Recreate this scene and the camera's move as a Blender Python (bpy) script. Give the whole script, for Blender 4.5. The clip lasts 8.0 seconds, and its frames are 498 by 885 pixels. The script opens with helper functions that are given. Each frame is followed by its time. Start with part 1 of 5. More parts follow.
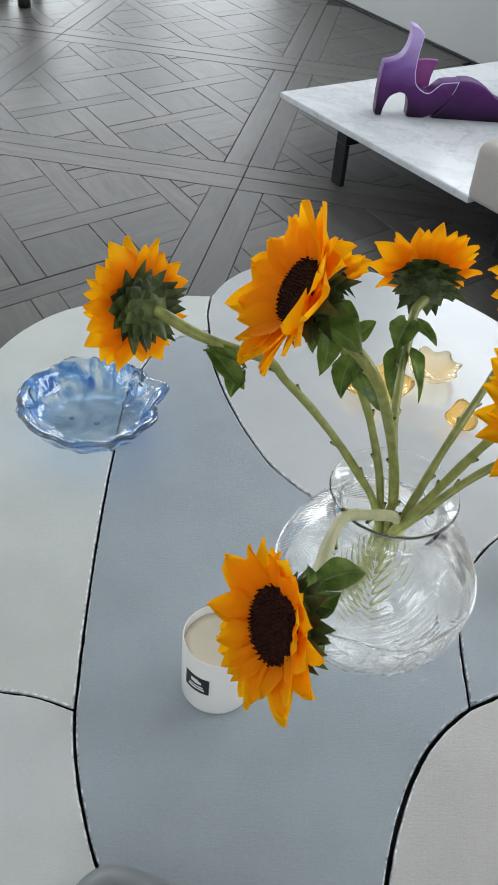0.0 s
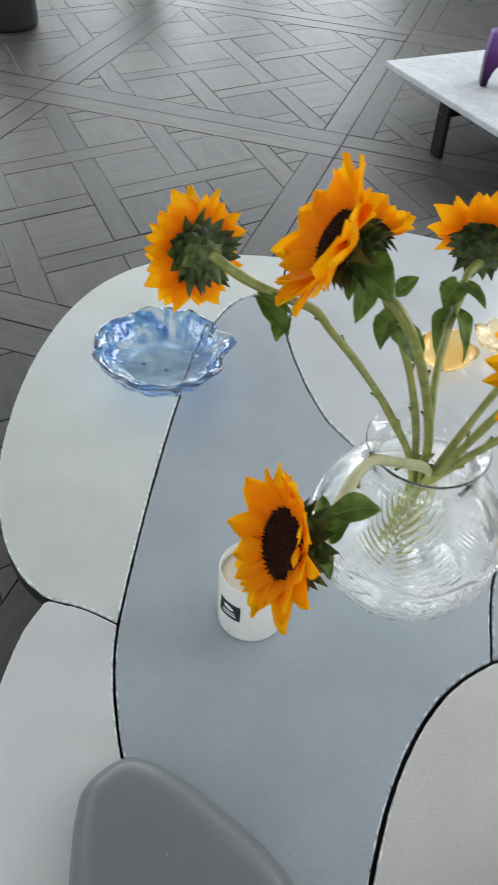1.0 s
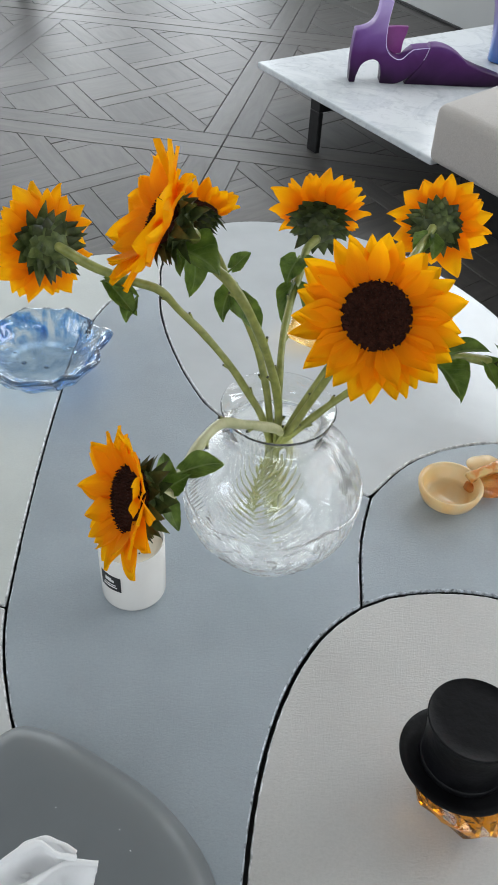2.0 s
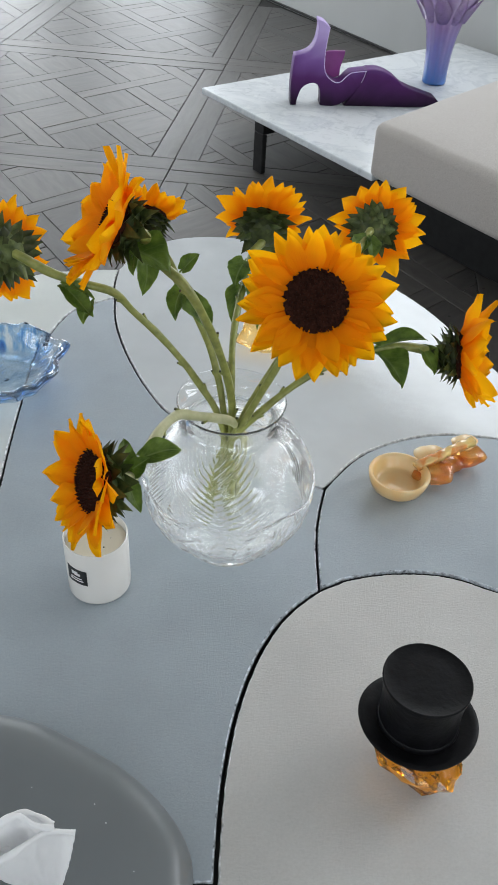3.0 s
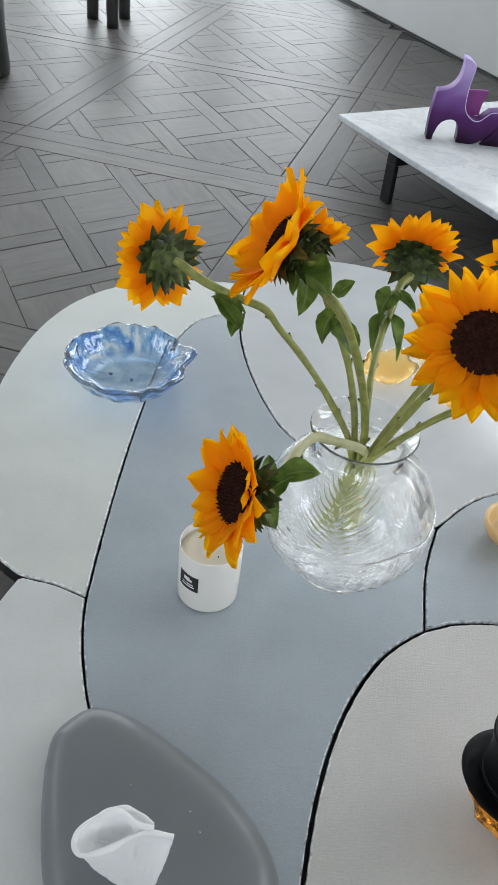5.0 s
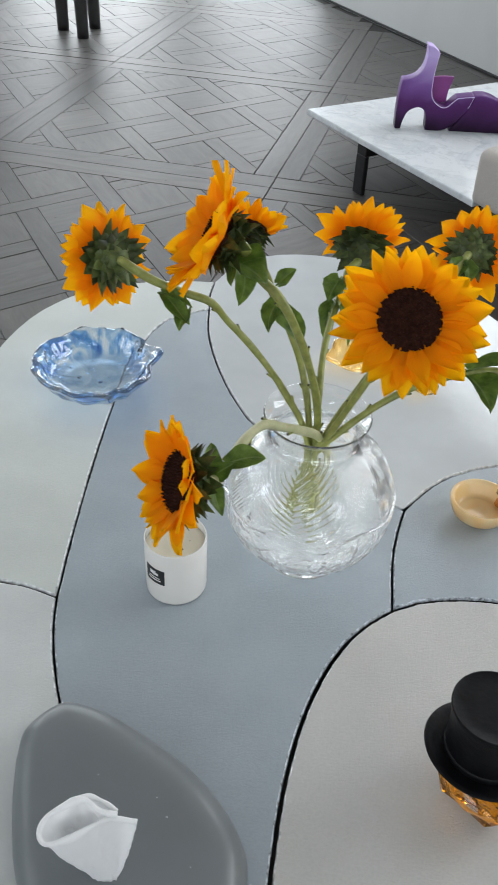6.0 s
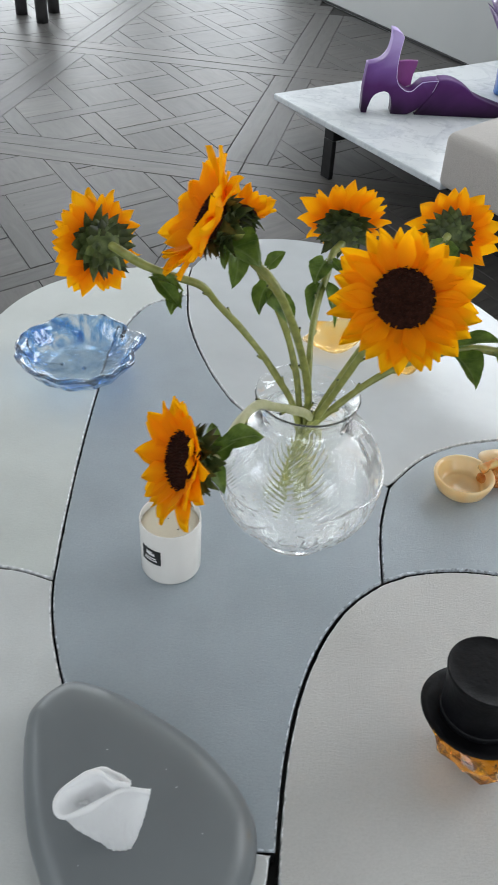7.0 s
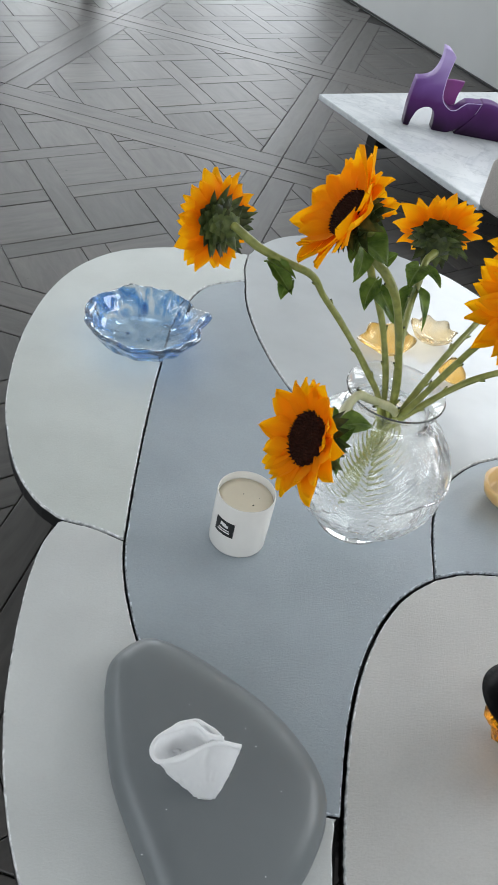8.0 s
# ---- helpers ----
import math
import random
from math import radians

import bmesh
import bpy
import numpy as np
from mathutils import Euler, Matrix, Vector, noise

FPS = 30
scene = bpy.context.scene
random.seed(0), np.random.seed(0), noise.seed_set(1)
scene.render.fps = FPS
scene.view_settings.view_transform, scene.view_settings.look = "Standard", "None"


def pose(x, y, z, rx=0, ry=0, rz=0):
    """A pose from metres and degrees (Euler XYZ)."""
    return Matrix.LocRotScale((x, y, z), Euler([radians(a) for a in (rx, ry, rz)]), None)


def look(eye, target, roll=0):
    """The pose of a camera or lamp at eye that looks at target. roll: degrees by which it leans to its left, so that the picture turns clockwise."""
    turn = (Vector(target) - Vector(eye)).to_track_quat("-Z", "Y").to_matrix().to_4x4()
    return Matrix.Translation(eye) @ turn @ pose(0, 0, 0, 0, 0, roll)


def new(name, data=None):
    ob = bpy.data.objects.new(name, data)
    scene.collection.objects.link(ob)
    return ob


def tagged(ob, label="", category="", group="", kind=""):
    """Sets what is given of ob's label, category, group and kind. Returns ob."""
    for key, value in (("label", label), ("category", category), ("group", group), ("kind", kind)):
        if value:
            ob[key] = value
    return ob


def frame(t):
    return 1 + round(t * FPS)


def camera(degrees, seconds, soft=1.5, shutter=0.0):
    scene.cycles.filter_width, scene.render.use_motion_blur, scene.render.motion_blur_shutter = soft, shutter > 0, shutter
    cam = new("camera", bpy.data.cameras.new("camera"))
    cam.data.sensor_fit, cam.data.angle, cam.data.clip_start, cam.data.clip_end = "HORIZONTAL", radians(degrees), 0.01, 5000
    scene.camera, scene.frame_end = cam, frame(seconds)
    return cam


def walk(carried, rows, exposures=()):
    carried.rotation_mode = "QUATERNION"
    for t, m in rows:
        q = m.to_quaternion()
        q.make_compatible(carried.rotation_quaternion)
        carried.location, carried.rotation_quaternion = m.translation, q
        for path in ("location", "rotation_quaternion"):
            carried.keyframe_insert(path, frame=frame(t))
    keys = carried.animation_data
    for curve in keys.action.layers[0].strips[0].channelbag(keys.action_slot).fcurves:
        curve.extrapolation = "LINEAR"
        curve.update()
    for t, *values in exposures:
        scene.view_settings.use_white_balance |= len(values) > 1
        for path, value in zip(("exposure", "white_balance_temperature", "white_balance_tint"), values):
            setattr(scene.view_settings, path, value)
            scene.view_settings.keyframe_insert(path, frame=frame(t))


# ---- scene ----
cam = camera(33.5, 8.0, shutter=0.25)
PATH = [
    (0, (0.055, 0.018, 1.089), (0.031, 1.541, -0.206), 5.5),
    (0.3, (0.062, 0.032, 1.103), (0.038, 1.534, -0.218), 6.2),
    (0.5, (0.064, 0.015, 1.092), (-0.005, 1.505, -0.24), 10.6),
    (0.8, (0.079, -0.017, 1.100), (-0.112, 1.434, -0.261), 8.7),
    (1, (0.116, -0.037, 1.102), (-0.122, 1.415, -0.253), 4.2),
    (1.2, (0.133, -0.05, 1.106), (-0.028, 1.415, -0.246), 4.6),
    (1.5, (0.181, -0.068, 1.113), (0.058, 1.41, -0.229), 3.7),
    (1.7, (0.193, -0.08, 1.117), (0.092, 1.399, -0.225), 3.7),
    (2.8, (0.226, -0.142, 1.113), (0.212, 1.389, -0.177), 2.9),
    (3, (0.214, -0.159, 1.119), (0.229, 1.375, -0.164), 3.4),
    (3.5, (0.213, -0.176, 1.125), (0.27, 1.375, -0.136), 2.8),
    (4, (0.198, -0.166, 1.112), (0.244, 1.389, -0.146), 3.4),
    (4.5, (0.156, -0.164, 1.107), (0.054, 1.395, -0.142), 7.5),
    (4.7, (0.146, -0.164, 1.111), (-0.002, 1.385, -0.147), 7.3),
    (5.8, (0.188, -0.178, 1.130), (0.011, 1.366, -0.129), 4.3),
    (6, (0.211, -0.176, 1.122), (0.029, 1.369, -0.135), 2.8),
    (6.5, (0.239, -0.179, 1.117), (0.11, 1.366, -0.146), 2.6),
    (7, (0.179, -0.202, 1.128), (0.085, 1.334, -0.15), 3.5),
    (7.5, (0.052, -0.252, 1.123), (-0.011, 1.276, -0.166), 8.9),
    (8, (0.021, -0.264, 1.127), (0.026, 1.274, -0.152), 12.7),
]
walk(cam, [(t, look(eye, target, roll)) for t, eye, target, roll in PATH],
     [(0.0, 0.0), (0.5, 0.02), (1.0, 0.10), (1.5, 0.08), (3.0, -0.03), (3.5, -0.06), (4.0, -0.06), (4.5, 0.02), (6.0, 0.05), (7.0, 0.0), (8.0, 0.0)])

from mathutils.geometry import tessellate_polygon

# ---------------------------------------------------------------- world and light
world = bpy.data.worlds.new("sky_world")
scene.world = world
world.use_nodes = True
wn = world.node_tree
sky = wn.nodes.new("ShaderNodeTexSky")
sky.sky_type = 'NISHITA'
sky.sun_disc = False
sky.sun_elevation, sky.sun_rotation = radians(40), radians(60)
wn.nodes["Background"].inputs[1].default_value = 0.12
wn.links.new(sky.outputs[0], wn.nodes["Background"].inputs[0])
scene.view_settings.exposure = 0.0

# room axes: DIR runs along the wall behind the low marble table, NORM points at it
DIR, NORM = Vector((0.53, -0.848, 0)), Vector((0.848, 0.53, 0))
N_WALL, N_LEFT, S_FAR, S_BACK, CEIL = 2.967, -3.3, -7.6, 3.6, 2.7


def ns(n, s, z=0.0):
    return NORM * n + DIR * s + Vector((0, 0, z))


SIDE_WINDOWS = [(-7.2, -5.05), (-3.3, -1.7), (-0.7, 0.9)]
FAR_WINDOWS = [(-2.7, -1.2), (-0.6, 0.9), (1.4, 2.75)]
SIDE_Z, FAR_Z = (0.85, 2.35), (0.08, 2.45)
# left and back windows are unseen, added only as fill from the viewer's side
LEFT_FILL_WINDOWS = [(-4.6, -3.0), (-1.9, -0.3), (0.9, 2.5)]
BACK_FILL_WINDOWS = [(-2.3, -0.7), (0.3, 1.9)]
SIDE_W, FAR_W, LEFT_W, BACK_W = 32.0, 52.0, 20.5, 30.0
DAY = (0.935, 0.980, 1.0)


def window_lamp(centre, inward, wide, high, watts):
    la = bpy.data.lights.new("window_daylight_fill", 'AREA')
    la.shape, la.size, la.size_y, la.energy, la.color = 'RECTANGLE', wide, high, watts, DAY
    ob = new("window_daylight_fill", la)
    ob.matrix_world = look(centre, centre + inward)
    return ob


def side_z(a):
    """The window at the far end reaches the floor, the others stand on a sill."""
    return FAR_Z if a < -6 else SIDE_Z


for a, b in SIDE_WINDOWS:
    lo, hi = side_z(a)
    window_lamp(ns(N_WALL + 0.03, (a + b) / 2, (lo + hi) / 2), -NORM, b - a - 0.12, hi - lo - 0.1, SIDE_W * (2.0 if a < -6 else 1.0))
for a, b in FAR_WINDOWS:
    window_lamp(ns((a + b) / 2, S_FAR - 0.03, sum(FAR_Z) / 2), DIR, b - a - 0.12, FAR_Z[1] - FAR_Z[0] - 0.1, FAR_W)
# added fill lamps in the unseen left and back openings
for a, b in LEFT_FILL_WINDOWS:
    window_lamp(ns(N_LEFT - 0.03, (a + b) / 2, sum(SIDE_Z) / 2), NORM, b - a - 0.12, SIDE_Z[1] - SIDE_Z[0] - 0.1, LEFT_W)
for a, b in BACK_FILL_WINDOWS:
    window_lamp(ns((a + b) / 2, S_BACK + 0.03, sum(SIDE_Z) / 2), -DIR, b - a - 0.12, SIDE_Z[1] - SIDE_Z[0] - 0.1, BACK_W)


# ---------------------------------------------------------------- materials
def mat(name, rough=0.5, metal=0.0):
    m = bpy.data.materials.new(name)
    m.use_nodes = True
    p = m.node_tree.nodes["Principled BSDF"]
    p.inputs["Roughness"].default_value, p.inputs["Metallic"].default_value = rough, metal
    return m, m.node_tree, p


def coords(nt, which="Object", scale=(1, 1, 1)):
    tc = nt.nodes.new("ShaderNodeTexCoord")
    mp = nt.nodes.new("ShaderNodeMapping")
    mp.inputs["Scale"].default_value = scale
    nt.links.new(tc.outputs[which], mp.inputs[0])
    return mp.outputs[0]


def noise_tex(nt, vec, scale, detail=4.0, rough=0.55, dist=0.0):
    n = nt.nodes.new("ShaderNodeTexNoise")
    n.inputs["Scale"].default_value, n.inputs["Detail"].default_value = scale, detail
    n.inputs["Roughness"].default_value, n.inputs["Distortion"].default_value = rough, dist
    nt.links.new(vec, n.inputs["Vector"])
    return n.outputs["Fac"]


def ramp(nt, fac, stops):
    r = nt.nodes.new("ShaderNodeValToRGB")
    while len(r.color_ramp.elements) < len(stops):
        r.color_ramp.elements.new(0.5)
    for e, (at, c) in zip(r.color_ramp.elements, stops):
        e.position, e.color = at, (*c, 1) if len(c) == 3 else c
    nt.links.new(fac, r.inputs[0])
    return r.outputs[0]


def mix(nt, a, b, fac, mode='MIX'):
    m = nt.nodes.new("ShaderNodeMix")
    m.data_type, m.blend_type = 'RGBA', mode
    for sock, v in ((m.inputs[6], a), (m.inputs[7], b), (m.inputs[0], fac)):
        if isinstance(v, (int, float)):
            sock.default_value = v
        elif isinstance(v, tuple):
            sock.default_value = (*v, 1) if len(v) == 3 else v
        else:
            nt.links.new(v, sock)
    return m.outputs[2]


def bump(nt, p, height, strength, distance=0.002, below=None):
    b = nt.nodes.new("ShaderNodeBump")
    b.inputs["Strength"].default_value, b.inputs["Distance"].default_value = strength, distance
    nt.links.new(height, b.inputs["Height"])
    if below is not None:
        nt.links.new(below, b.inputs["Normal"])
    nt.links.new(b.outputs[0], p.inputs["Normal"])
    return b.outputs[0]


def maths(nt, op, a, b=0.0):
    m = nt.nodes.new("ShaderNodeMath")
    m.operation = op
    for sock, v in zip(m.inputs, (a, b)):
        if isinstance(v, (int, float)):
            sock.default_value = v
        else:
            nt.links.new(v, sock)
    return m.outputs[0]


def shade(c, k):
    return tuple(min(1.0, v * k) for v in c)


def enamel(name, colour, rough=0.32, grain=1.0, speckle=0.16):
    """Glazed slab: cloudy tone, fine brushed grain, slightly pitted gloss."""
    m, nt, p = mat(name, rough)
    v = coords(nt)
    vb = coords(nt, scale=(1, 1.35, 1))
    clouds = noise_tex(nt, v, 5.0, 4)
    fine = noise_tex(nt, vb, 270.0, 5, 0.7, 0.6)
    tone = ramp(nt, clouds, [(0.3, shade(colour, 0.90)), (0.7, shade(colour, 1.07))])
    speck = ramp(nt, fine, [(0.32, (0.76, 0.76, 0.76)), (0.62, (1.03, 1.03, 1.03))])
    nt.links.new(mix(nt, tone, speck, speckle * grain, 'MULTIPLY'), p.inputs["Base Color"])
    r = nt.nodes.new("ShaderNodeMapRange")
    r.inputs[3].default_value, r.inputs[4].default_value = rough * 0.75, rough * 1.4
    nt.links.new(fine, r.inputs[0])
    nt.links.new(r.outputs[0], p.inputs["Roughness"])
    low = noise_tex(nt, v, 22.0, 2)
    b1 = nt.nodes.new("ShaderNodeBump")
    b1.inputs["Strength"].default_value, b1.inputs["Distance"].default_value = 0.12, 0.004
    nt.links.new(low, b1.inputs["Height"])
    bump(nt, p, fine, 0.42 * grain, 0.0012, b1.outputs[0])
    return m


M_NW = enamel("enamel_pale_green_white", (0.56, 0.59, 0.565))
M_STRIP = enamel("enamel_blue_grey", (0.346, 0.392, 0.428), 0.17, 1.1, 0.26)
M_NE = enamel("enamel_glossy_white", (0.55, 0.575, 0.59), 0.08, 0.18)
M_SE = enamel("enamel_warm_white", (0.535, 0.528, 0.512), 0.36, 1.9, 0.20)
M_SW = enamel("enamel_cold_white", (0.58, 0.595, 0.59), 0.33)


def simple(name, colour, rough=0.5, metal=0.0, vary=0.12, scale=30.0, bumps=0.1, dist=0.001, spec=0.5):
    m, nt, p = mat(name, rough, metal)
    p.inputs["Specular IOR Level"].default_value = spec
    v = coords(nt)
    f = noise_tex(nt, v, scale, 5)
    nt.links.new(ramp(nt, f, [(0.3, shade(colour, 1 - vary)), (0.7, shade(colour, 1 + vary))]), p.inputs["Base Color"])
    if bumps:
        bump(nt, p, noise_tex(nt, v, scale * 3, 4), bumps, dist)
    return m


# slab edges: window glints painted in as lighter mottled colour, along with pale chips
M_EDGE = simple("enamel_edge_glint_chips", (0.68, 0.70, 0.71), 0.10, 0.0, 0.45, 130.0, 0.9, 0.0016)
M_EDGE_BLUE = simple("enamel_edge_blue_grey", (0.46, 0.50, 0.54), 0.10, 0.0, 0.7, 150.0, 1.0, 0.0018)
M_DARK = simple("blackened_steel", (0.018, 0.018, 0.019), 0.45, 0.3, 0.3, 40.0, 0.1)
M_JOINT = simple("dark_joint", (0.022, 0.021, 0.020), 0.8, 0, 0.3, 20.0, 0.1)
M_WALL = simple("painted_plaster_wall", (0.50, 0.51, 0.51), 0.6, 0, 0.03, 3.0, 0.05)
M_CEIL = simple("white_ceiling_paint", (0.62, 0.62, 0.61), 0.8, 0, 0.02, 3.0, 0.03)
M_FRAME = simple("dark_window_frame", (0.05, 0.05, 0.05), 0.4, 0, 0.1, 20, 0.05)
M_FELT = simple("black_felt_hat", (0.004, 0.004, 0.005), 0.42, 0, 0.5, 45.0, 0.5, 0.0010, 0.14)
M_RIBBON = simple("black_satin_band", (0.004, 0.004, 0.005), 0.42, 0, 0.2, 90.0, 0.2, 0.0005, 0.14)
M_SILICONE = simple("grey_matte_plastic", (0.148, 0.162, 0.170), 0.35, 0, 0.04, 12.0, 0.03, 0.0005)
M_CERAMIC = simple("white_candle_glass", (0.72, 0.70, 0.67), 0.16, 0, 0.02, 10.0, 0.0)
M_WAX = simple("cream_wax", (0.80, 0.73, 0.58), 0.2, 0, 0.05, 25.0, 0.1)
M_LABEL = simple("black_label", (0.012, 0.012, 0.013), 0.45, 0, 0.1, 40.0, 0.0)
M_INK = simple("white_print", (0.75, 0.75, 0.75), 0.6, 0, 0.05, 40.0, 0.0)
M_STOOL = simple("black_turned_wood", (0.02, 0.019, 0.019), 0.4, 0, 0.3, 25.0, 0.2)
M_SEED = simple("dark_wick_speck", (0.03, 0.02, 0.015), 0.7, 0, 0.1, 40.0, 0.0)


def marble():
    m, nt, p = mat("white_veined_marble", 0.22)
    v = coords(nt)
    warp = noise_tex(nt, v, 3.0, 6, 0.6, 2.0)
    fine = noise_tex(nt, v, 14.0, 6, 0.7, 1.5)
    vein = ramp(nt, warp, [(0.42, (0.69, 0.72, 0.745)), (0.50, (0.61, 0.645, 0.68)), (0.56, (0.71, 0.74, 0.76))])
    spot = ramp(nt, fine, [(0.33, (0.45, 0.48, 0.51)), (0.47, (1, 1, 1))])
    nt.links.new(mix(nt, vein, spot, 0.35, 'MULTIPLY'), p.inputs["Base Color"])
    return m


def wood_floor():
    """Grey-brown oiled oak; the grain runs along U."""
    m, nt, p = mat("grey_oiled_oak", 0.36)
    uv = coords(nt, "UV", (3.0, 17.0, 1))
    uv2 = coords(nt, "UV", (1.2, 9.0, 1))
    grain = noise_tex(nt, uv, 2.2, 6, 0.62, 0.8)
    broad = noise_tex(nt, uv2, 2.0, 3, 0.5, 0.4)
    col = ramp(nt, grain, [(0.22, (0.052, 0.049, 0.047)), (0.55, (0.084, 0.079, 0.076)), (0.85, (0.110, 0.104, 0.099))])
    col = mix(nt, col, ramp(nt, broad, [(0.3, (0.72, 0.72, 0.73)), (0.7, (1.12, 1.1, 1.08))]), 0.8, 'MULTIPLY')
    oi = nt.nodes.new("ShaderNodeObjectInfo")
    ge = nt.nodes.new("ShaderNodeNewGeometry")
    either = maths(nt, 'FRACT', maths(nt, 'ADD', oi.outputs["Random"], ge.outputs["Random Per Island"]))
    col = mix(nt, col, ramp(nt, either, [(0.0, (0.80, 0.80, 0.80)), (1.0, (1.18, 1.16, 1.13))]), 1.0, 'MULTIPLY')
    vo = nt.nodes.new("ShaderNodeTexVoronoi")
    vo.inputs["Scale"].default_value = 7.0
    nt.links.new(coords(nt, "UV"), vo.inputs["Vector"])
    col = mix(nt, col, ramp(nt, vo.outputs["Distance"], [(0.022, (0.25, 0.25, 0.25)), (0.034, (1, 1, 1))]), 1.0, 'MULTIPLY')
    nt.links.new(col, p.inputs["Base Color"])
    r = nt.nodes.new("ShaderNodeMapRange")
    r.inputs[3].default_value, r.inputs[4].default_value = 0.38, 0.56
    nt.links.new(broad, r.inputs[0])
    nt.links.new(r.outputs[0], p.inputs["Roughness"])
    bump(nt, p, grain, 0.08, 0.001)
    return m


def boucle():
    m, nt, p = mat("cream_boucle_fabric", 0.95)
    v = coords(nt)
    loops = noise_tex(nt, v, 330.0, 3, 0.6, 0.3)
    nt.links.new(ramp(nt, loops, [(0.25, (0.40, 0.365, 0.340)), (0.7, (0.54, 0.500, 0.468))]), p.inputs["Base Color"])
    p.inputs["Sheen Weight"].default_value = 0.25
    bump(nt, p, loops, 0.55, 0.003)
    return m


def glass(name, colour, rough=0.02, ior=1.5, relief=0.0, scale=40.0, trans=1.0, coat=0.0):
    m, nt, p = mat(name, rough)
    p.inputs["Base Color"].default_value = (*colour, 1)
    p.inputs["Transmission Weight"].default_value, p.inputs["IOR"].default_value = trans, ior
    p.inputs["Coat Weight"].default_value, p.inputs["Coat Roughness"].default_value = coat, 0.03
    if relief:
        bump(nt, p, noise_tex(nt, coords(nt), scale, 2, 0.5, 1.5), relief, 0.004)
    return m


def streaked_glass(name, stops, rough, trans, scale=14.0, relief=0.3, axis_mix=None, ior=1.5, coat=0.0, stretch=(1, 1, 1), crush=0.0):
    """Glass whose base colour runs in soft clouds, or changes from foot to rim."""
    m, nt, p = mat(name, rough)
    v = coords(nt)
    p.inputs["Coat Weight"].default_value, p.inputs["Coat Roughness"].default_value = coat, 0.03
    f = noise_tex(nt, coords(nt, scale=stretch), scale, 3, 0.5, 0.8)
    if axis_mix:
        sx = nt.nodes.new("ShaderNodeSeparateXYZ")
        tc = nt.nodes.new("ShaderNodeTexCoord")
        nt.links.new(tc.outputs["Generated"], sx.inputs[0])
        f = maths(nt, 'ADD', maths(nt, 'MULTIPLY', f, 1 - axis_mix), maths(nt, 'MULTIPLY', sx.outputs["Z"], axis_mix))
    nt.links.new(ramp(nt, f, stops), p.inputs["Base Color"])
    p.inputs["Transmission Weight"].default_value, p.inputs["IOR"].default_value = trans, ior
    if relief:
        nt.links.new(bump(nt, p, noise_tex(nt, v, scale * 3, 2, 0.5, crush), relief, 0.003), p.inputs["Coat Normal"])
    return m


def petal_mat():
    m, nt, p = mat("sunflower_petal", 0.6)
    p.inputs["Specular IOR Level"].default_value = 0.1
    uv = coords(nt, "UV", (1, 1, 1))
    sx = nt.nodes.new("ShaderNodeSeparateXYZ")
    nt.links.new(uv, sx.inputs[0])
    streak = noise_tex(nt, coords(nt, "UV", (0.8, 22.0, 1)), 2.0, 4, 0.6, 0.3)
    along = ramp(nt, sx.outputs[0], [(0.0, (0.98, 0.34, 0.002)), (0.40, (1.0, 0.455, 0.003)), (1.0, (1.0, 0.53, 0.005))])
    col = mix(nt, along, ramp(nt, streak, [(0.32, (0.93, 0.78, 0.6)), (0.62, (1, 1, 1))]), 0.55, 'MULTIPLY')
    oi = nt.nodes.new("ShaderNodeObjectInfo")
    col = mix(nt, col, ramp(nt, oi.outputs["Random"], [(0.0, (0.95, 0.90, 0.85)), (1.0, (1.05, 1.08, 1.0))]), 1.0, 'MULTIPLY')
    nt.links.new(col, p.inputs["Base Color"])
    bump(nt, p, streak, 0.45, 0.0012)
    tr = nt.nodes.new("ShaderNodeBsdfTranslucent")
    nt.links.new(col, tr.inputs[0])
    ms = nt.nodes.new("ShaderNodeMixShader")
    ms.inputs[0].default_value = 0.58
    nt.links.new(p.outputs[0], ms.inputs[1])
    nt.links.new(tr.outputs[0], ms.inputs[2])
    nt.links.new(ms.outputs[0], nt.nodes["Material Output"].inputs[0])
    return m


def green_mat(name, a, b, rough=0.5, scale=40.0, through_light=0.2, spec=0.5, vary=0.0):
    m, nt, p = mat(name, rough)
    p.inputs["Specular IOR Level"].default_value = spec
    v = coords(nt)
    f = noise_tex(nt, v, scale, 5)
    col = ramp(nt, f, [(0.3, a), (0.7, b)])
    oi = nt.nodes.new("ShaderNodeObjectInfo")
    col = mix(nt, col, ramp(nt, oi.outputs["Random"], [(0.0, shade((1, 1, 1), 1 - vary)), (1.0, (1 + vary, 1 + vary, 1 + vary * 0.8))]), 1.0, 'MULTIPLY')
    nt.links.new(col, p.inputs["Base Color"])
    bump(nt, p, noise_tex(nt, v, scale * 3, 4), 0.35, 0.0012)
    if through_light:
        tr = nt.nodes.new("ShaderNodeBsdfTranslucent")
        nt.links.new(col, tr.inputs[0])
        ms = nt.nodes.new("ShaderNodeMixShader")
        ms.inputs[0].default_value = through_light
        nt.links.new(p.outputs[0], ms.inputs[1])
        nt.links.new(tr.outputs[0], ms.inputs[2])
        nt.links.new(ms.outputs[0], nt.nodes["Material Output"].inputs[0])
    return m


M_MARBLE, M_WOOD, M_BOUCLE = marble(), wood_floor(), boucle()


